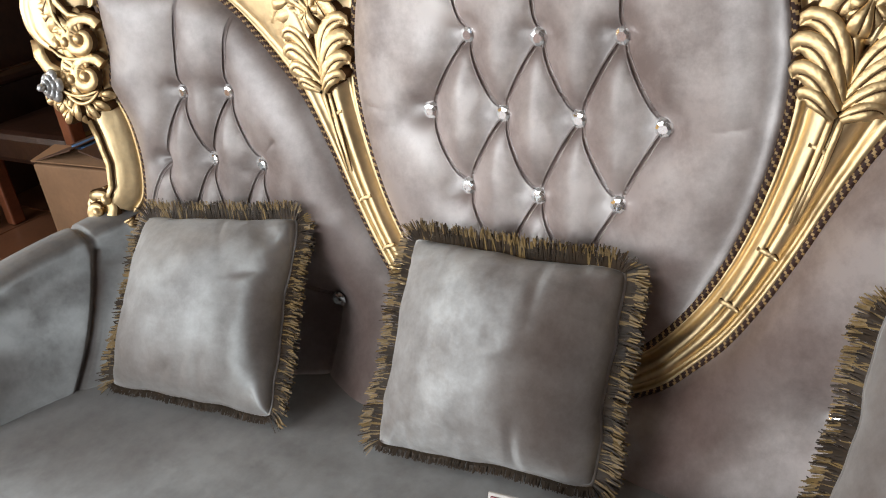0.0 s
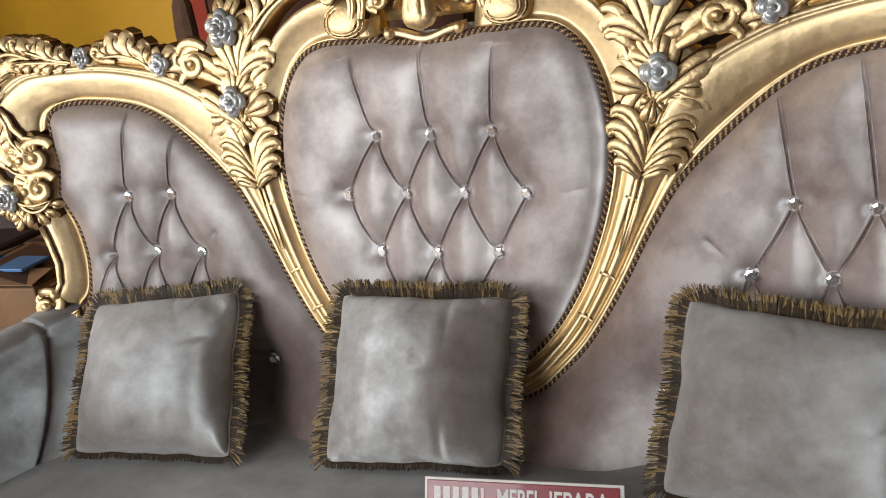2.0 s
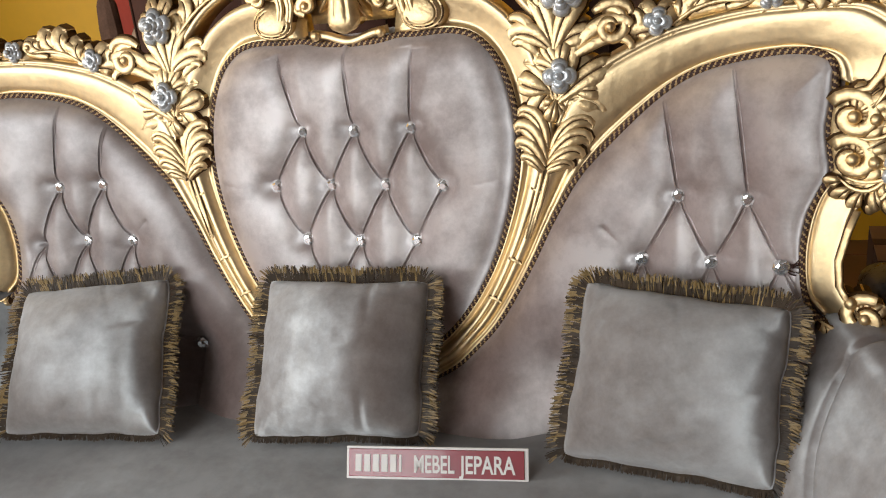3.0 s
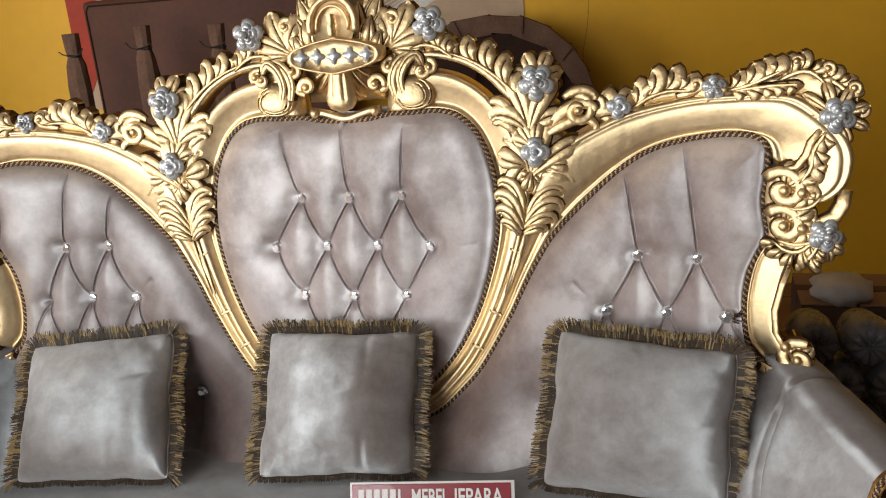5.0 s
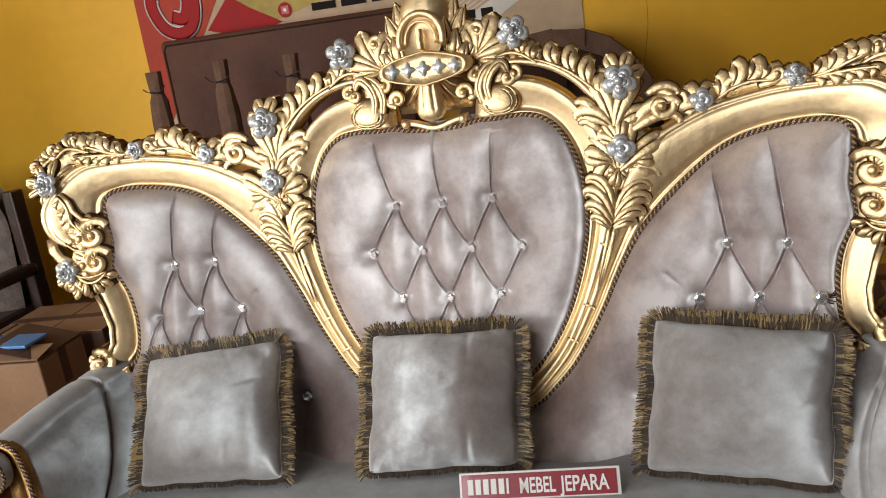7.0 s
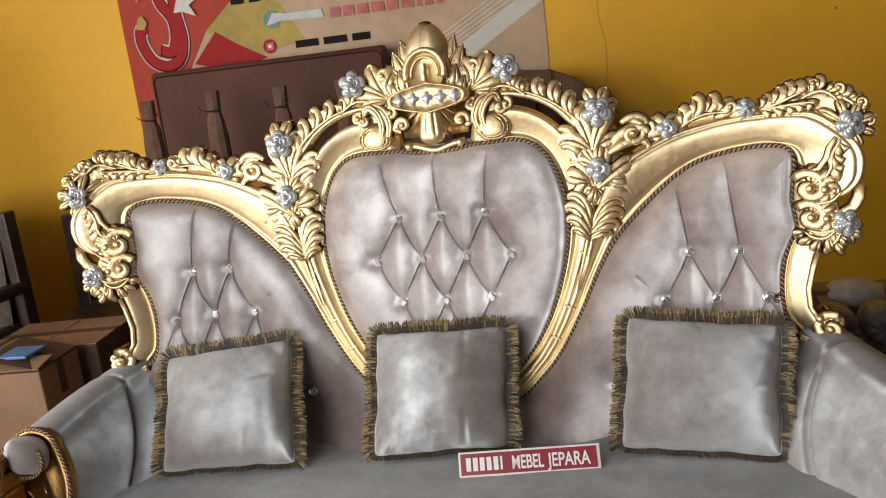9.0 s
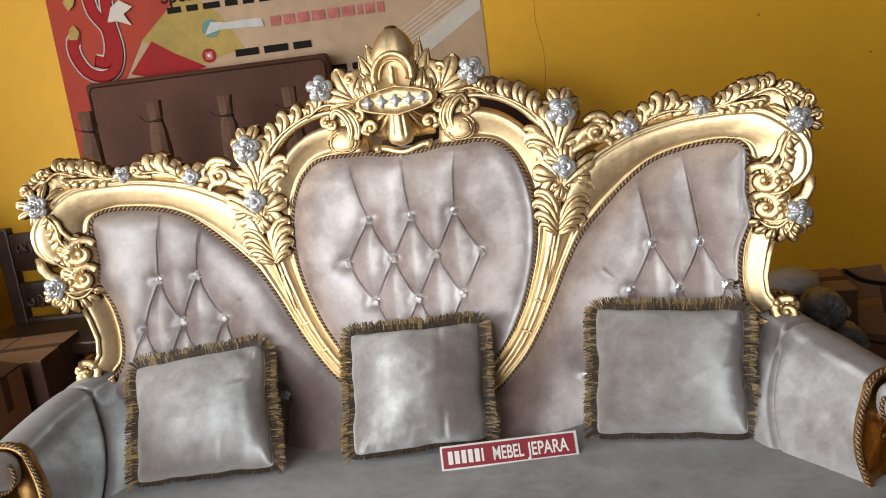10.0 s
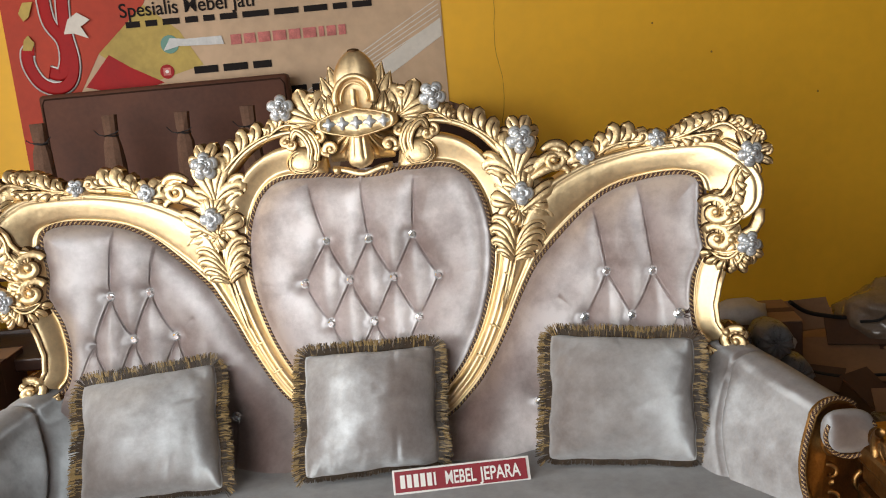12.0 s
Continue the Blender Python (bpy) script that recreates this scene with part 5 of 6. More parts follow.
# Unseen walls and ceiling in dark tones that hold back bounced light.
tagged(box("wall_right", 4.0, 4.15, -5.0, 2.6, 0, 3.3, BROWNWALL, bev=0), "plain brown side wall, unseen, dark to cut bounced light", "wall", kind="structure")
tagged(box("ceiling", -4.2, 4.0, -5.0, 2.4, 3.3, 3.42, PLASTER, bev=0), "grey plaster ceiling, unseen, darkened to cut bounced light", "ceiling", kind="structure")
fw = tagged(box("wall_front", -4.2, 4.0, -5.0, -4.85, 2.9, 3.3, PLASTER, bev=0), "wall over the open shop front", "wall", kind="structure")
tagged(box("wall_front_side", -0.15, 4.0, -5.0, -4.85, 0, 2.9, BROWNWALL, bev=0), "unseen wall beside the open shop front, dark to cut bounced light", "wall", kind="structure")
tagged(box("wall_front_corner", -4.2, -3.7, -5.0, -4.85, 0, 2.9, PLASTER, bev=0), "wall corner of the open shop front", "wall", kind="structure")
fl = tagged(box("floor", -4.2, 4.0, -5.0, 2.4, -0.1, -0.006, GROUT, bev=0), "glossy brown tiled floor", "floor", kind="structure")

# ---- behind the sofa ----
def onwall(x, z, off=0.0):
    return Vector((x, wall_y(x) - off, z))


banner = thing("banner", "printed vinyl shop banner in red, beige and olive", "banner", (-0.92, wall_y(-0.92), 1.9))
BO = Vector(banner.location)


def poly(name, pts, off, material, label="", seg=1):
    bm = bmesh.new()
    fr = [bm.verts.new(onwall(x, z, off) - BO) for x, z in pts]
    bk = [bm.verts.new(onwall(x, z, off - 0.0015) - BO) for x, z in pts]
    bm.faces.new(fr)
    bm.faces.new(bk[::-1])
    for i in range(len(fr)):
        j = (i + 1) % len(fr)
        bm.faces.new((fr[j], fr[i], bk[i], bk[j]))
    return finish(name, bm, material, banner, label, smooth=False)


bm = bmesh.new()
rows = [[onwall(x, z, 0.006) - BO for x in np.linspace(-2.02, 0.18, 40)] for z in np.linspace(1.02, 2.62, 20)]
grid_bm(bm, rows)
finish("sheet", bm, BEIGE, banner)
poly("red_field", [(-2.022, 1.02), (-1.86, 1.30), (-1.70, 1.52), (-1.57, 1.72), (-1.31, 1.94), (-1.10, 2.30), (-1.0, 2.62), (-2.022, 2.62)], 0.0085, REDV, "red corner field")
poly("olive_field", [(-1.57, 1.72), (-1.31, 1.94), (-1.15, 1.80), (-1.05, 1.62), (-1.30, 1.56), (-1.50, 1.66)], 0.0075, OLIVE, "olive field")
poly("red_swoosh", [(-1.66, 1.56), (-1.52, 1.71), (-1.42, 1.64), (-1.26, 1.55), (-1.45, 1.50)], 0.0095, DREDV, "dark red swoosh")
poly("pale_band", [(-0.45, 1.38), (0.172, 1.745), (0.172, 1.655), (-0.28, 1.38)], 0.0085, PALEINK, "pale ray across the corner")
for k in range(7):
    poly("pale_line", [(-0.62 + 0.035 * k, 1.40), (0.165, 1.84 - 0.026 * k), (0.165, 1.835 - 0.026 * k), (-0.608 + 0.035 * k, 1.40)], 0.0070 + 0.0001 * k, PALEINK)


def flat_tube(name, pts, r, off, material):
    bm = bmesh.new()
    tube(bm, [onwall(x, z, off) - BO for x, z in smooth_line(pts, 60)], r, 8)
    for v in bm.verts:
        w = v.co + BO
        v.co.y += (wall_y(w.x) - off - w.y) * 0.94
    return finish(name, bm, material, banner)


# looping monogram as plain strokes
J1 = [(-1.70, 2.05), (-1.715, 1.86), (-1.70, 1.70), (-1.73, 1.60), (-1.80, 1.565), (-1.88, 1.60), (-1.925, 1.69), (-1.92, 1.765), (-1.885, 1.77)]
J2 = [(-1.80, 2.05), (-1.79, 1.90), (-1.735, 1.80), (-1.735, 1.70), (-1.77, 1.635), (-1.83, 1.65)]
for nm, pts in (("logo_stroke", J1), ("logo_stroke", J2)):
    flat_tube(nm, pts, 0.040, 0.013, WHITEINK)
    flat_tube(nm, pts, 0.031, 0.016, DREDV)
poly("logo_leaf", [(-1.94, 1.77), (-1.925, 1.82), (-1.90, 1.84), (-1.875, 1.80), (-1.895, 1.765)], 0.023, OLIVE)
poly("logo_leaf", [(-1.93, 1.95), (-1.90, 2.0), (-1.85, 2.0), (-1.88, 1.93), (-1.91, 1.91)], 0.023, OLIVE)
poly("logo_flower", [(-1.72, 1.83), (-1.69, 1.90), (-1.64, 1.93), (-1.58, 1.89), (-1.63, 1.86), (-1.60, 1.80), (-1.67, 1.83)], 0.024, PALEINK)


def wall_text(body, x, z, size, material, width=1.0):
    m = Matrix.Translation(onwall(x, z, 0.0108) - BO) @ Matrix.Rotation(WALL_A, 4, "Z") @ Matrix.Rotation(radians(90), 4, "X") @ Matrix.Diagonal((width, 1, 1, 1))
    text_mesh("lettering", body, size, material, banner, m, bold=0.001)


wall_text("Spesialis Mebel Jati", -1.435, 1.885, 0.098, BLACKINK, 0.93)


def bars(x0, x1, z, h, material, seed, word=0.06):
    rng, x = random.Random(seed), x0
    while x < x1:
        w = min(rng.uniform(0.5, 1.4) * word, x1 - x)
        if w > 0.01:
            poly("print_bar", [(x, z), (x + w, z), (x + w, z + h), (x, z + h)], 0.0108, material)
        x += w + word * 0.28


bars(-1.41, -0.15, 1.832, 0.030, BLACKINK, 4, 0.10)
bars(-0.895, -0.31, 1.705, 0.050, PINKINK, 5, 0.05)
bars(-1.10, -0.675, 1.578, 0.036, BLACKINK, 6, 0.10)
bars(-0.62, -0.215, 1.435, 0.040, BLACKINK, 7, 0.10)
bars(-0.62, -0.40, 1.355, 0.03, BLACKINK, 8, 0.08)
circle = lambda cx, cz, r, n=20: [(cx + r * math.cos(2 * math.pi * k / n), cz + r * math.sin(2 * math.pi * k / n)) for k in range(n)]
poly("icon_disc", circle(-1.238, 1.602, 0.036), 0.0108, DREDV)
poly("icon_frame", [(-1.257, 1.583), (-1.219, 1.583), (-1.219, 1.621), (-1.257, 1.621)], 0.0118, PINKINK)
poly("icon_dot", circle(-1.238, 1.602, 0.009, 10), 0.0128, WHITEINK)
poly("icon_disc", circle(-1.205, 1.735, 0.046), 0.0108, GREENINK)
poly("tape_strip", [(-1.24, 1.705), (-1.16, 1.722), (-0.93, 1.712), (-0.94, 1.755), (-1.12, 1.755), (-1.20, 1.765)], 0.0125, FOAM, "dull tape over the print")

hb = thing("headboard", "brown leatherette headboard panel leaning on the wall", "headboard", (-1.21, 1.88, 0))
bm = bmesh.new()
box_bm(bm, -0.62, 0.615, -0.05, 0.05, 0.0, 1.537, 0.022)
part("panel", bm, BROWNLEATHER, hb)
bm = bmesh.new()
tube(bm, [(-0.60, -0.052, 0.02), (-0.60, -0.052, 1.49), (-0.585, -0.052, 1.515), (0.58, -0.052, 1.515), (0.597, -0.052, 1.49), (0.597, -0.052, 0.02)], 0.004, 6)
part("piping", bm, WRAPDARK, hb)
hb.matrix_basis = Matrix.Translation((-1.21, 1.88, 0)) @ Matrix.Rotation(WALL_A * 0.9, 4, "Z")


def bundle(x, y, h, lean, seed):
    """A wrapped furniture leg tied with string, standing on its end."""
    t = thing("wrapped_post", "wooden post wrapped in dusty brown paper and tied with string", "post", (x, y, 0), "wrapped posts behind the sofa")
    rng = random.Random(seed)
    bm = bmesh.new()
    prof = [(0, 0.040), (0.5, 0.050), (h - 0.22, 0.046), (h - 0.13, 0.038), (h - 0.092, 0.027), (h - 0.07, 0.031), (h, 0.034)]
    rows = []
    for z, r in prof:
        row = []
        for k in range(10):
            a = 2 * math.pi * k / 10
            c, s2 = math.cos(a), math.sin(a)
            m = 1 / max(abs(c), abs(s2))
            rr = r * (0.65 + 0.35 * m) * (1 + rng.uniform(-0.06, 0.06))
            row.append(Vector((rr * c + lean * z, rr * s2 * 0.8, z)))
        rows.append(row)
    vs = grid_bm(bm, rows, wrap=True)
    bm.faces.new(vs[-1])
    part("wrapping", bm, WRAP, t, smooth=False)
    bm = bmesh.new()
    zz = h - 0.092
    tube(bm, [(lean * zz + 0.031 * math.cos(a), 0.027 * math.sin(a), zz + 0.003 * math.sin(2 * a)) for a in np.linspace(0, 6.3, 18)], 0.003, 5)
    sg = rng.choice((-1, 1))
    tube(bm, [(lean * zz + sg * 0.02, -0.024, zz), (lean * zz + sg * 0.045, -0.03, zz + 0.008), (lean * zz + sg * 0.065, -0.03, zz + 0.03)], 0.0025, 5)
    tube(bm, [(lean * zz + sg * 0.02, -0.026, zz), (lean * zz - sg * 0.03, -0.035, zz + 0.01), (lean * zz - sg * 0.05, -0.03, zz + 0.022)], 0.0025, 5)
    part("string", bm, STRING, t)


for k, (x, h, ln) in enumerate(((-1.67, 1.41, 0.02), (-1.335, 1.42, 0.015), (-1.0, 1.405, 0.01), (-0.70, 1.405, 0.01))):
    bundle(x - 0.0, 1.43, h, ln * 0.5, k + 3)

# wrapped round-backed chair by the wall
wc = thing("wrapped_chair", "round-backed chair wrapped in dark film and cardboard strips", "chair", (0.08, 1.92, 0))
bm = bmesh.new()
arch = []
for a in np.linspace(0, math.pi, 25):
    arch.append((-0.03 + 0.46 * math.copysign(abs(math.cos(a)) ** 0.85, math.cos(a)), 0.80 + 0.53 * math.sin(a) ** 0.9))
rows = []
for k, y in ((0.0, -0.06), (0.55, -0.075), (0.86, -0.08), (0.98, -0.06), (1.0, 0.0), (0.97, 0.04)):
    rows.append([Vector((-0.03 + (x + 0.03) * k, y + 0.012 * noise.noise(Vector((x * 8, z * 8, k * 3))), 0.80 + (z - 0.80) * k)) for x, z in arch])
grid_bm(bm, rows, flip=True)
box_bm(bm, -0.46, 0.40, -0.07, 0.04, 0.0, 0.82, 0.02)
part("wrapping", bm, WRAPDARK, wc)
for k in range(2, 22, 2):
    (xa, za), (xb, zb) = arch[k], arch[min(k + 2, 24)]
    bm = bmesh.new()
    d = Vector((xb - xa, 0, zb - za)).normalized()
    nn = Vector((d.z, 0, -d.x)) * (0.058 if k % 4 else 0.07)
    p0, p1 = Vector((xa, -0.085, za)) - d * 0.012, Vector((xb, -0.085, zb)) + d * 0.012
    if nn.dot(Vector((-xa, 0, 0.8 - za))) < 0:
        nn = -nn
    q = [p0 - nn * 0.2, p1 - nn * 0.2, p1 + nn, p0 + nn]
    yo = Vector((0, -0.006 - 0.004 * (k % 4), 0))
    f1 = [bm.verts.new(c + yo) for c in q]
    f2 = [bm.verts.new(c + Vector((0, 0.05, 0))) for c in q]
    bm.faces.new(f1), bm.faces.new(f2[::-1])
    for i in range(4):
        bm.faces.new((f1[(i + 1) % 4], f1[i], f2[i], f2[(i + 1) % 4]))
    bmesh.ops.recalc_face_normals(bm, faces=bm.faces)
    part("cardboard_strip", bm, WRAP, wc, smooth=False)
bm = bmesh.new()
for k in range(5):
    x = -0.25 + 0.12 * k
    tube(bm, [(x, -0.088, 0.75), (x + 0.02, -0.095, 1.0), (x + 0.05, -0.09, 1.18 - 0.05 * abs(k - 2))], 0.006, 5)
part("film_fold", bm, WRAPDARK, wc)

# ---- left of the sofa ----
def carton(x0, x1, y0, y1, h, label, open_top=False, turn=0.0):
    c = thing("cardboard_box", label, "box", ((x0 + x1) / 2, (y0 + y1) / 2, 0), "cartons beside the sofa")
    w, d = (x1 - x0) / 2, (y1 - y0) / 2
    # Closed cartons: bodies darker than lids, side shade put into the board colour.
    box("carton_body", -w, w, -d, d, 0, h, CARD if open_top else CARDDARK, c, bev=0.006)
    if open_top:
        for sx in (-1, 1):
            m = Matrix.Translation((sx * w, 0, h)) @ Matrix.Rotation(radians(sx * 14), 4, "Y")
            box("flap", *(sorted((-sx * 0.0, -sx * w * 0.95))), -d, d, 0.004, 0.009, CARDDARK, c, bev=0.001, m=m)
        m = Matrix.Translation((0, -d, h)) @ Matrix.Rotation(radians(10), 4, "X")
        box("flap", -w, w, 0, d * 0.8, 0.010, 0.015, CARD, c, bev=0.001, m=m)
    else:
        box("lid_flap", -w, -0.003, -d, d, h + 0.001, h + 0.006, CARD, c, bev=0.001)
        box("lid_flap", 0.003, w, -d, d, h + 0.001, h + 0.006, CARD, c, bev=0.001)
    box("tape", -w - 0.001, w + 0.001, -0.025, 0.025, h * 0.7, h + 0.008, CARDDARK, c, bev=0)
    c.rotation_euler.z = radians(turn)
    return c


ca = carton(-2.27, -1.77, 0.42, 0.70, 0.455, "open cardboard box with folded flaps and a blue sheet on it", True, 4)
tagged(box("blue_sheet", -2.10, -1.83, 0.47, 0.60, 0.50, 0.512, BLUE, bev=0.003), "flat blue plastic sheet on the open carton", "plastic sheet")
carton(-2.30, -1.76, 0.76, 1.16, 0.44, "closed brown cardboard box on the floor", False, 6)
carton(-2.75, -2.35, 0.75, 1.2, 0.40, "closed brown cardboard box on the floor", False, -3)
for k, (u, v) in enumerate(((0.02, 0.10), (0.05, 0.07))):
    box("print_patch", -0.12 + u, -0.02 + u, -0.1435, -0.141, v, v + 0.018, DREDV, ca, bev=0)

# carved dark bench back
bench = thing("carved_bench", "dark carved wooden bench with open slats by the wall", "bench", (-1.64, 1.53, 0))
for x in (-0.62, 0.62):
    box("post", x - 0.035, x + 0.035, -0.03, 0.03, 0, 0.90, DARKWOOD, bench, bev=0.008)
for z0, z1, carved in ((0.68, 0.87, True), (0.49, 0.62, True), (0.30, 0.44, False)):
    bm = bmesh.new()
    box_bm(bm, -0.59, 0.59, -0.02, 0.02, z0, z1, 0.006)
    if carved:
        rng = random.Random(int(z0 * 100))
        for k in range(26):
            x, z = -0.54 + 0.043 * k, (z0 + z1) / 2 + rng.uniform(-0.03, 0.03)
            th = rng.uniform(0, 6.28)
            tube(bm, [(x + 0.025 * (1 - 0.7 * f) * math.cos(th + 5 * f), -0.024, z + 0.04 * (1 - 0.7 * f) * math.sin(th + 5 * f)) for f in np.linspace(0, 1, 9)], 0.007, 6)
    part("carved_rail", bm, DARKWOOD, bench)
box("bench_seat", -0.65, 0.65, -0.45, 0.0, 0.36, 0.42, DARKWOOD, bench, bev=0.01)
for x in (-0.60, 0.60):
    box("leg", x - 0.035, x + 0.035, -0.44, -0.37, 0, 0.36, DARKWOOD, bench, bev=0.006)

# dark armchair with a flowered back
chair = thing("dark_armchair", "dark wooden armchair with a flowered brown back cushion", "armchair", (-2.72, 0.95, 0))
box("seat", -0.32, 0.32, -0.3, 0.28, 0.30, 0.44, DARKWOOD, chair, bev=0.03)
bm = bmesh.new()
rows = []
for z in np.linspace(0.42, 1.0, 14):
    w = 0.30 * (1 - 0.35 * max(0, (z - 0.8) / 0.2) ** 2)
    rows.append([Vector((w * u, 0.20 - 0.06 * math.sqrt(max(0, 1 - u * u)) + 0.10 * (z - 0.42), z)) for u in np.linspace(-1, 1, 15)])
grid_bm(bm, rows)
rows = [[Vector((p.x, 0.30 + 0.10 * (p.z - 0.42), p.z)) for p in r] for r in rows]
grid_bm(bm, rows, flip=True)
part("backrest", bm, mat("flowered_brown_fabric", (0.05, 0.03, 0.022), 0.6, var=0.4, scale=16, second=(0.16, 0.11, 0.085)), chair, "flowered brown back cushion")
for x in (-0.33, 0.33):
    box("armrest", x - 0.04, x + 0.04, -0.32, 0.28, 0.58, 0.64, DARKWOOD, chair, bev=0.02)
    box("arm_post", x - 0.03, x + 0.03, -0.31, -0.25, 0.0, 0.60, REDWOOD, chair, bev=0.008)
    box("back_post", x - 0.03, x + 0.03, 0.24, 0.32, 0.0, 0.98, DARKWOOD, chair, bev=0.01)
cab = thing("dark_cabinet", "tall dark wooden cabinet with reddish posts", "cabinet", (-3.65, 0.9, 0))
box("cabinet_body", -0.5, 0.5, -0.35, 0.35, 0.08, 1.9, DARKWOOD, cab, bev=0.01)
for sx in (-1, 1):
    box("cabinet_door", sx * 0.25 - 0.235, sx * 0.25 + 0.235, -0.375, -0.352, 0.12, 1.85, DARKWOOD, cab, bev=0.008)
    box("cabinet_post", sx * 0.5 - 0.04, sx * 0.5 + 0.04, -0.40, -0.32, 0, 1.92, REDWOOD, cab, bev=0.01)
stool = thing("wooden_stand", "reddish wooden stand with a dark open frame", "stand", (-2.55, -0.35, 0))
for x, y in ((-0.2, -0.2), (0.2, -0.2), (-0.2, 0.2), (0.2, 0.2)):
    box("leg", x - 0.03, x + 0.03, y - 0.03, y + 0.03, 0, 0.58, REDWOOD, stool, bev=0.006)
box("stand_top", -0.27, 0.27, -0.27, 0.27, 0.58, 0.62, REDWOOD, stool, bev=0.012)
box("stand_shelf", -0.22, 0.22, -0.22, 0.22, 0.18, 0.21, DARKWOOD, stool, bev=0.006)

# ---- right of the sofa ----
def roll(x, y, z, r, seed, length=0.15):
    t = thing("wrapped_roll", "round roll wrapped in crinkled black plastic film", "roll", (x, y, z - r), "black plastic rolls behind the arm")
    rng = random.Random(seed)
    bm = bmesh.new()
    rows = []
    for f, k in ((0.0, 0.03), (0.006, 0.25), (0.0, 0.5), (0.004, 0.75), (0.02, 0.93), (0.06, 1.0), (length * 0.5, 1.0), (length - 0.05, 1.0), (length, 0.85), (length, 0.03)):
        rows.append([Vector((r * k * math.cos(a) * (1 + 0.03 * math.sin(5 * a + seed)), f - (0.007 * math.sin(11 * a + seed) + 0.005 * math.sin(17 * a)) * (0.2 < k < 0.95 and f < 0.1),
                             r + r * k * math.sin(a))) for a in np.linspace(0, 2 * math.pi, 37)[:-1]])
    grid_bm(bm, rows, wrap=True, flip=True)
    part("film", bm, BAG, t)


k = 0
for row, (z, xs) in enumerate(((0.062, (1.20, 1.33, 1.46)), (0.175, (1.27, 1.40)), (0.288, (1.205, 1.335)), (0.40, (1.15, 1.275)), (0.515, (1.085, 1.215)))):
    for x in xs:
        roll(x + 0.02, 0.24 + 0.012 * row, z, 0.062, k)
        k += 1


def crumple(name, label, cat, c, size, material, seed, detail=3, amp=0.25):
    bm = bmesh.new()
    g = bmesh.ops.create_icosphere(bm, subdivisions=detail, radius=1)
    for v in g["verts"]:
        d = v.co.normalized()
        k = 1 + amp * noise.noise(d * 2.3 + Vector((seed, 0, 0))) + amp * 0.5 * abs(noise.noise(d * 6 + Vector((0, seed, 0))))
        v.co = Vector((c[0] + d.x * k * size[0], c[1] + d.y * k * size[1], max(0.002, c[2] + d.z * k * size[2])))
    return tagged(finish(name, bm, material), label, cat)


def sheet_board(x, y, z, w, d, rx, rz, material, label, thick=0.006):
    o = box("cardboard_sheet", -w / 2, w / 2, -d / 2, d / 2, 0, thick, material, bev=0.001)
    o.matrix_basis = Matrix.Translation((x, y, z)) @ Matrix.Rotation(radians(rz), 4, "Z") @ Matrix.Rotation(radians(rx), 4, "X")
    return tagged(o, label, "cardboard", "flattened cartons on the floor")


crumple("plastic_bag", "cloudy white plastic film draped over black rolls", "plastic bag", (1.30, 0.92, 0.44), (0.09, 0.10, 0.05), FOAM, 3.3)
crumple("plastic_bag", "cloudy white plastic film draped over black rolls", "plastic bag", (1.30, 0.50, 0.47), (0.05, 0.10, 0.03), FOAM, 6.1)
carton(1.18, 1.52, 0.84, 1.14, 0.41, "closed brown cardboard box under plastic film", False, -4)
carton(1.62, 2.2, 1.25, 1.75, 0.16, "flat brown carton in the pile", False, 12)
for i, (x, y, z, w, d, rx, rz, m) in enumerate(((1.72, 0.95, 0.20, 0.46, 0.26, 24, -8, CARD), (1.65, 0.70, 0.10, 0.6, 0.38, 22, 18, CARDDARK), (1.95, 0.72, 0.08, 0.55, 0.45, 16, -22, CARD),
                                               (1.72, 0.42, 0.05, 0.5, 0.4, 10, 28, CARDDARK), (1.95, 0.3, 0.04, 0.6, 0.4, 6, -10, CARD), (2.2, 0.9, 0.16, 0.6, 0.4, 30, 30, CARDDARK),
                                               (1.55, 1.15, 0.33, 0.40, 0.14, 50, 7, CARD), (1.86, 1.05, 0.28, 0.34, 0.16, 30, -14, CARDDARK), (2.02, 0.86, 0.22, 0.30, 0.22, 20, 24, CARD))):
    sheet_board(x, y, z, w, d, rx, rz, m, "flattened brown carton lying in a loose pile")
rng = random.Random(21)
for k in range(12):
    sheet_board(1.50 + 0.075 * k + rng.uniform(-0.05, 0.05), rng.uniform(0.45, 1.15), 0.16 + 0.012 * k + rng.uniform(0, 0.05), rng.uniform(0.14, 0.30), rng.uniform(0.08, 0.2), rng.uniform(8, 40), rng.uniform(-40, 40), (CARD, CARDDARK, CARDDARK)[k % 3],
                "torn offcut of brown cardboard in a loose pile")
tagged(box("dark_case", 1.62, 1.98, 0.36, 0.52, 0.10, 0.17, BAG, bev=0.02), "flat black case on the cardboard", "case")
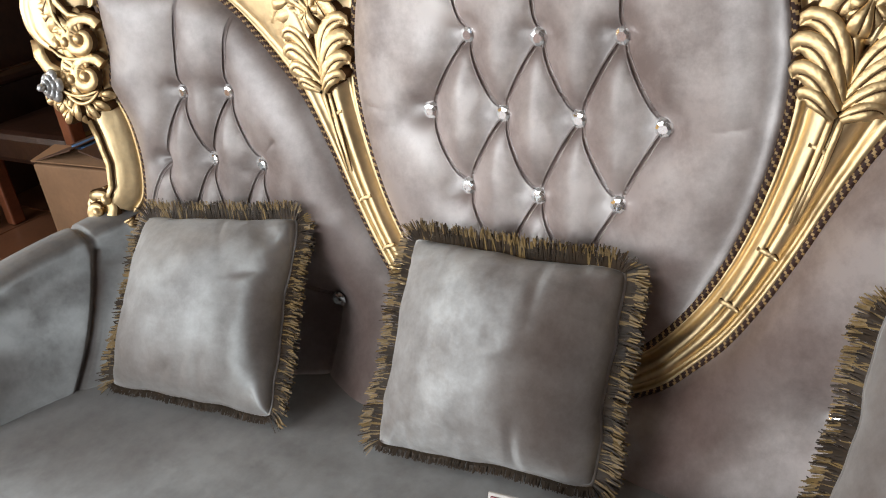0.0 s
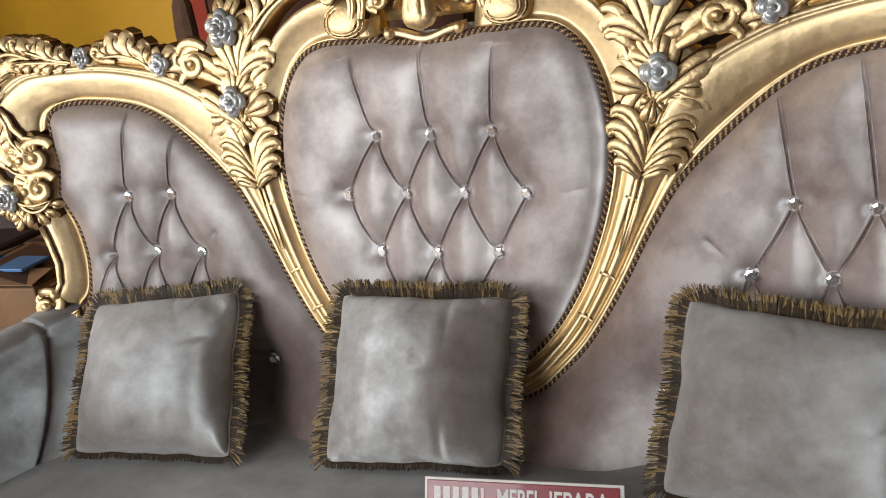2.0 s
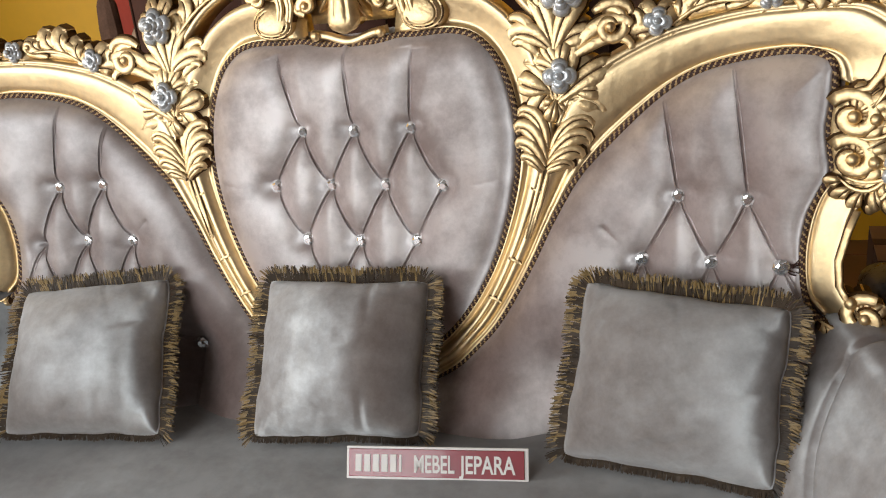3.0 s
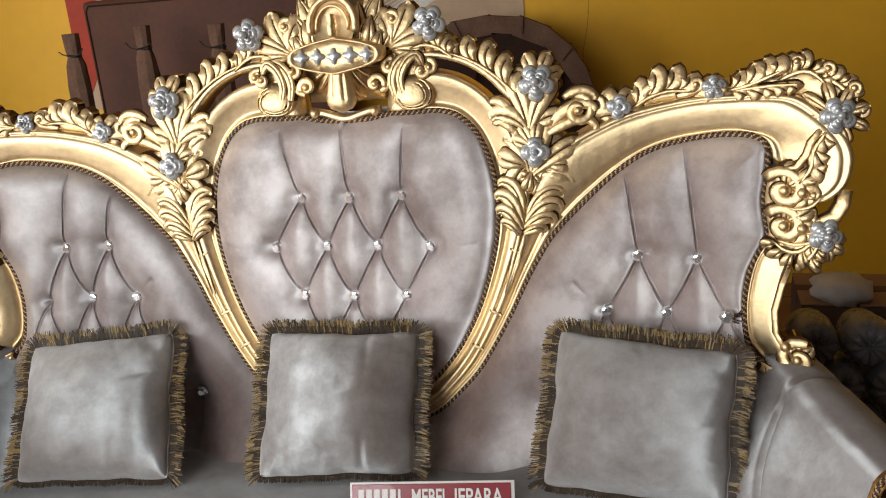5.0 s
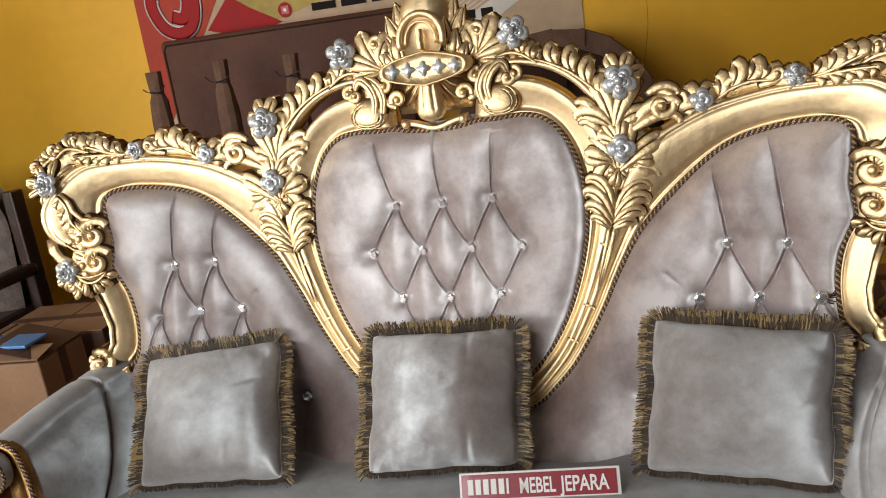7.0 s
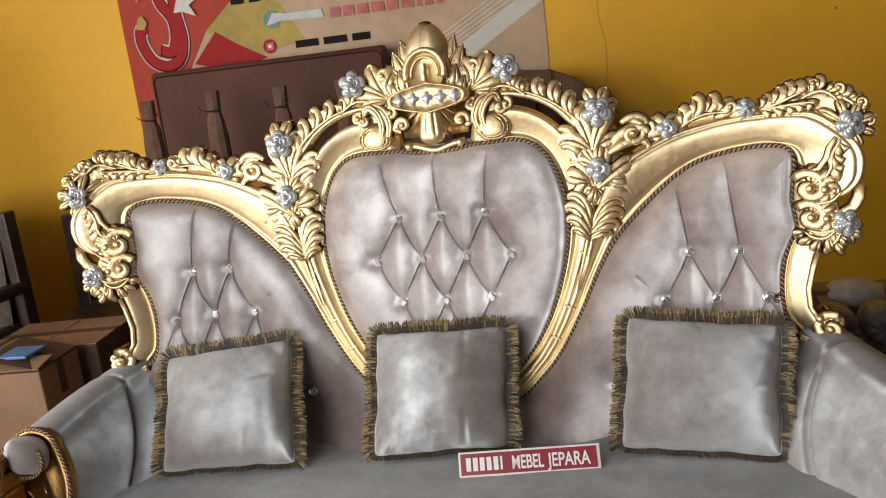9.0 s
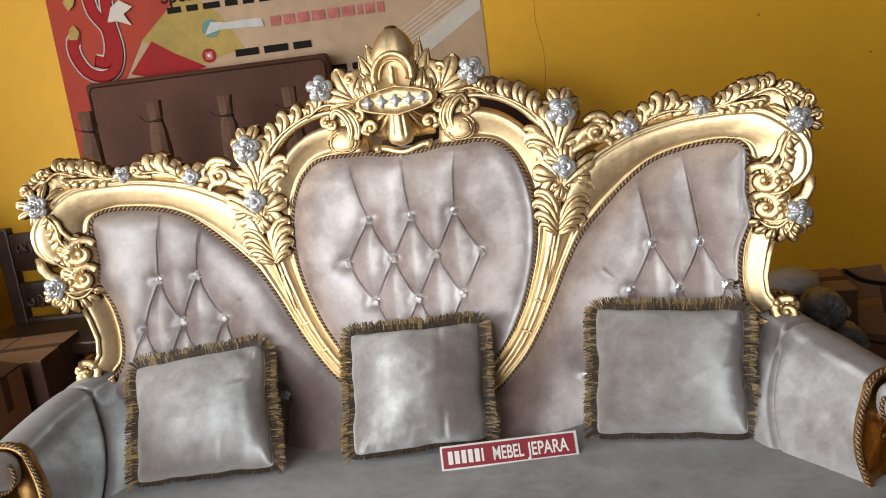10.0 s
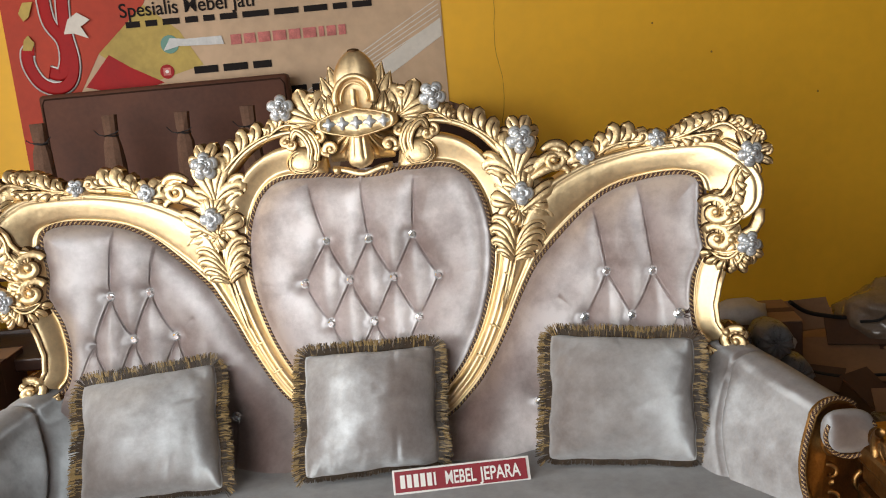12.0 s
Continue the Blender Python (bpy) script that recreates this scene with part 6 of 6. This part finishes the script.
crumple("plastic_bag", "large clear plastic bag of parts, tied up", "plastic bag", (2.04, 1.16, 0.28), (0.25, 0.22, 0.17), CLEARP, 1.5, 4, 0.22)
crumple("plastic_bag", "crumpled grey plastic bag on the floor", "plastic bag", (2.10, 0.45, 0.16), (0.20, 0.20, 0.13), FOAM, 4.5, 4, 0.35)
crumple("plastic_bag", "crumpled clear plastic bag on cardboard", "plastic bag", (2.28, 0.75, 0.26), (0.2, 0.16, 0.13), CLEARP, 9.5, 4, 0.35)
bm = bmesh.new()
tube(bm, smooth_line([(1.52, 1.0, 0.44), (1.60, 1.05, 0.38), (1.70, 1.1, 0.34), (1.80, 1.12, 0.32), (1.88, 1.1, 0.35), (1.95, 1.06, 0.37)], 40), 0.009, 8)
tube(bm, smooth_line([(1.82, 1.05, 0.32), (1.88, 1.0, 0.34), (1.95, 0.97, 0.41), (2.08, 0.95, 0.44), (2.24, 0.97, 0.42), (2.33, 1.0, 0.34)], 40), 0.006, 8)
tube(bm, smooth_line([(1.50, 0.75, 0.24), (1.62, 0.72, 0.22), (1.80, 0.72, 0.21), (1.93, 0.70, 0.16)], 30), 0.006, 6)
tagged(finish("black_cable", bm, STRING), "loose black cable lying over the pile", "cable")

# floor tiles
tile = bmesh.new()
box_bm(tile, -0.197, 0.197, -0.197, 0.197, -0.012, 0.0, 0.003)
tile_me = bpy.data.meshes.new("tile")
tile.to_mesh(tile_me)
tile.free()
tile_me.materials.append(FLOORM)
for i in range(17):
    for j in range(14):
        o = new("tile", tile_me)
        o.parent = fl
        o.location = (-4.0 + 0.4 * i, -3.0 + 0.4 * j, 0)
rest = bmesh.new()
for i in range(-1, 21):
    for j in range(-4, 15):
        x, y = -4.0 + 0.4 * i, -3.0 + 0.4 * j
        if not (0 <= i < 17 and 0 <= j < 14) and -4.3 < x - 0.2 and x + 0.2 < 4.05 and -4.9 < y - 0.2 and y + 0.2 < 2.45:
            box_bm(rest, x - 0.197, x + 0.197, y - 0.197, y + 0.197, -0.012, 0.0)
tagged(part("outer_tiles", rest, FLOORM, fl, smooth=False), kind="stuff")
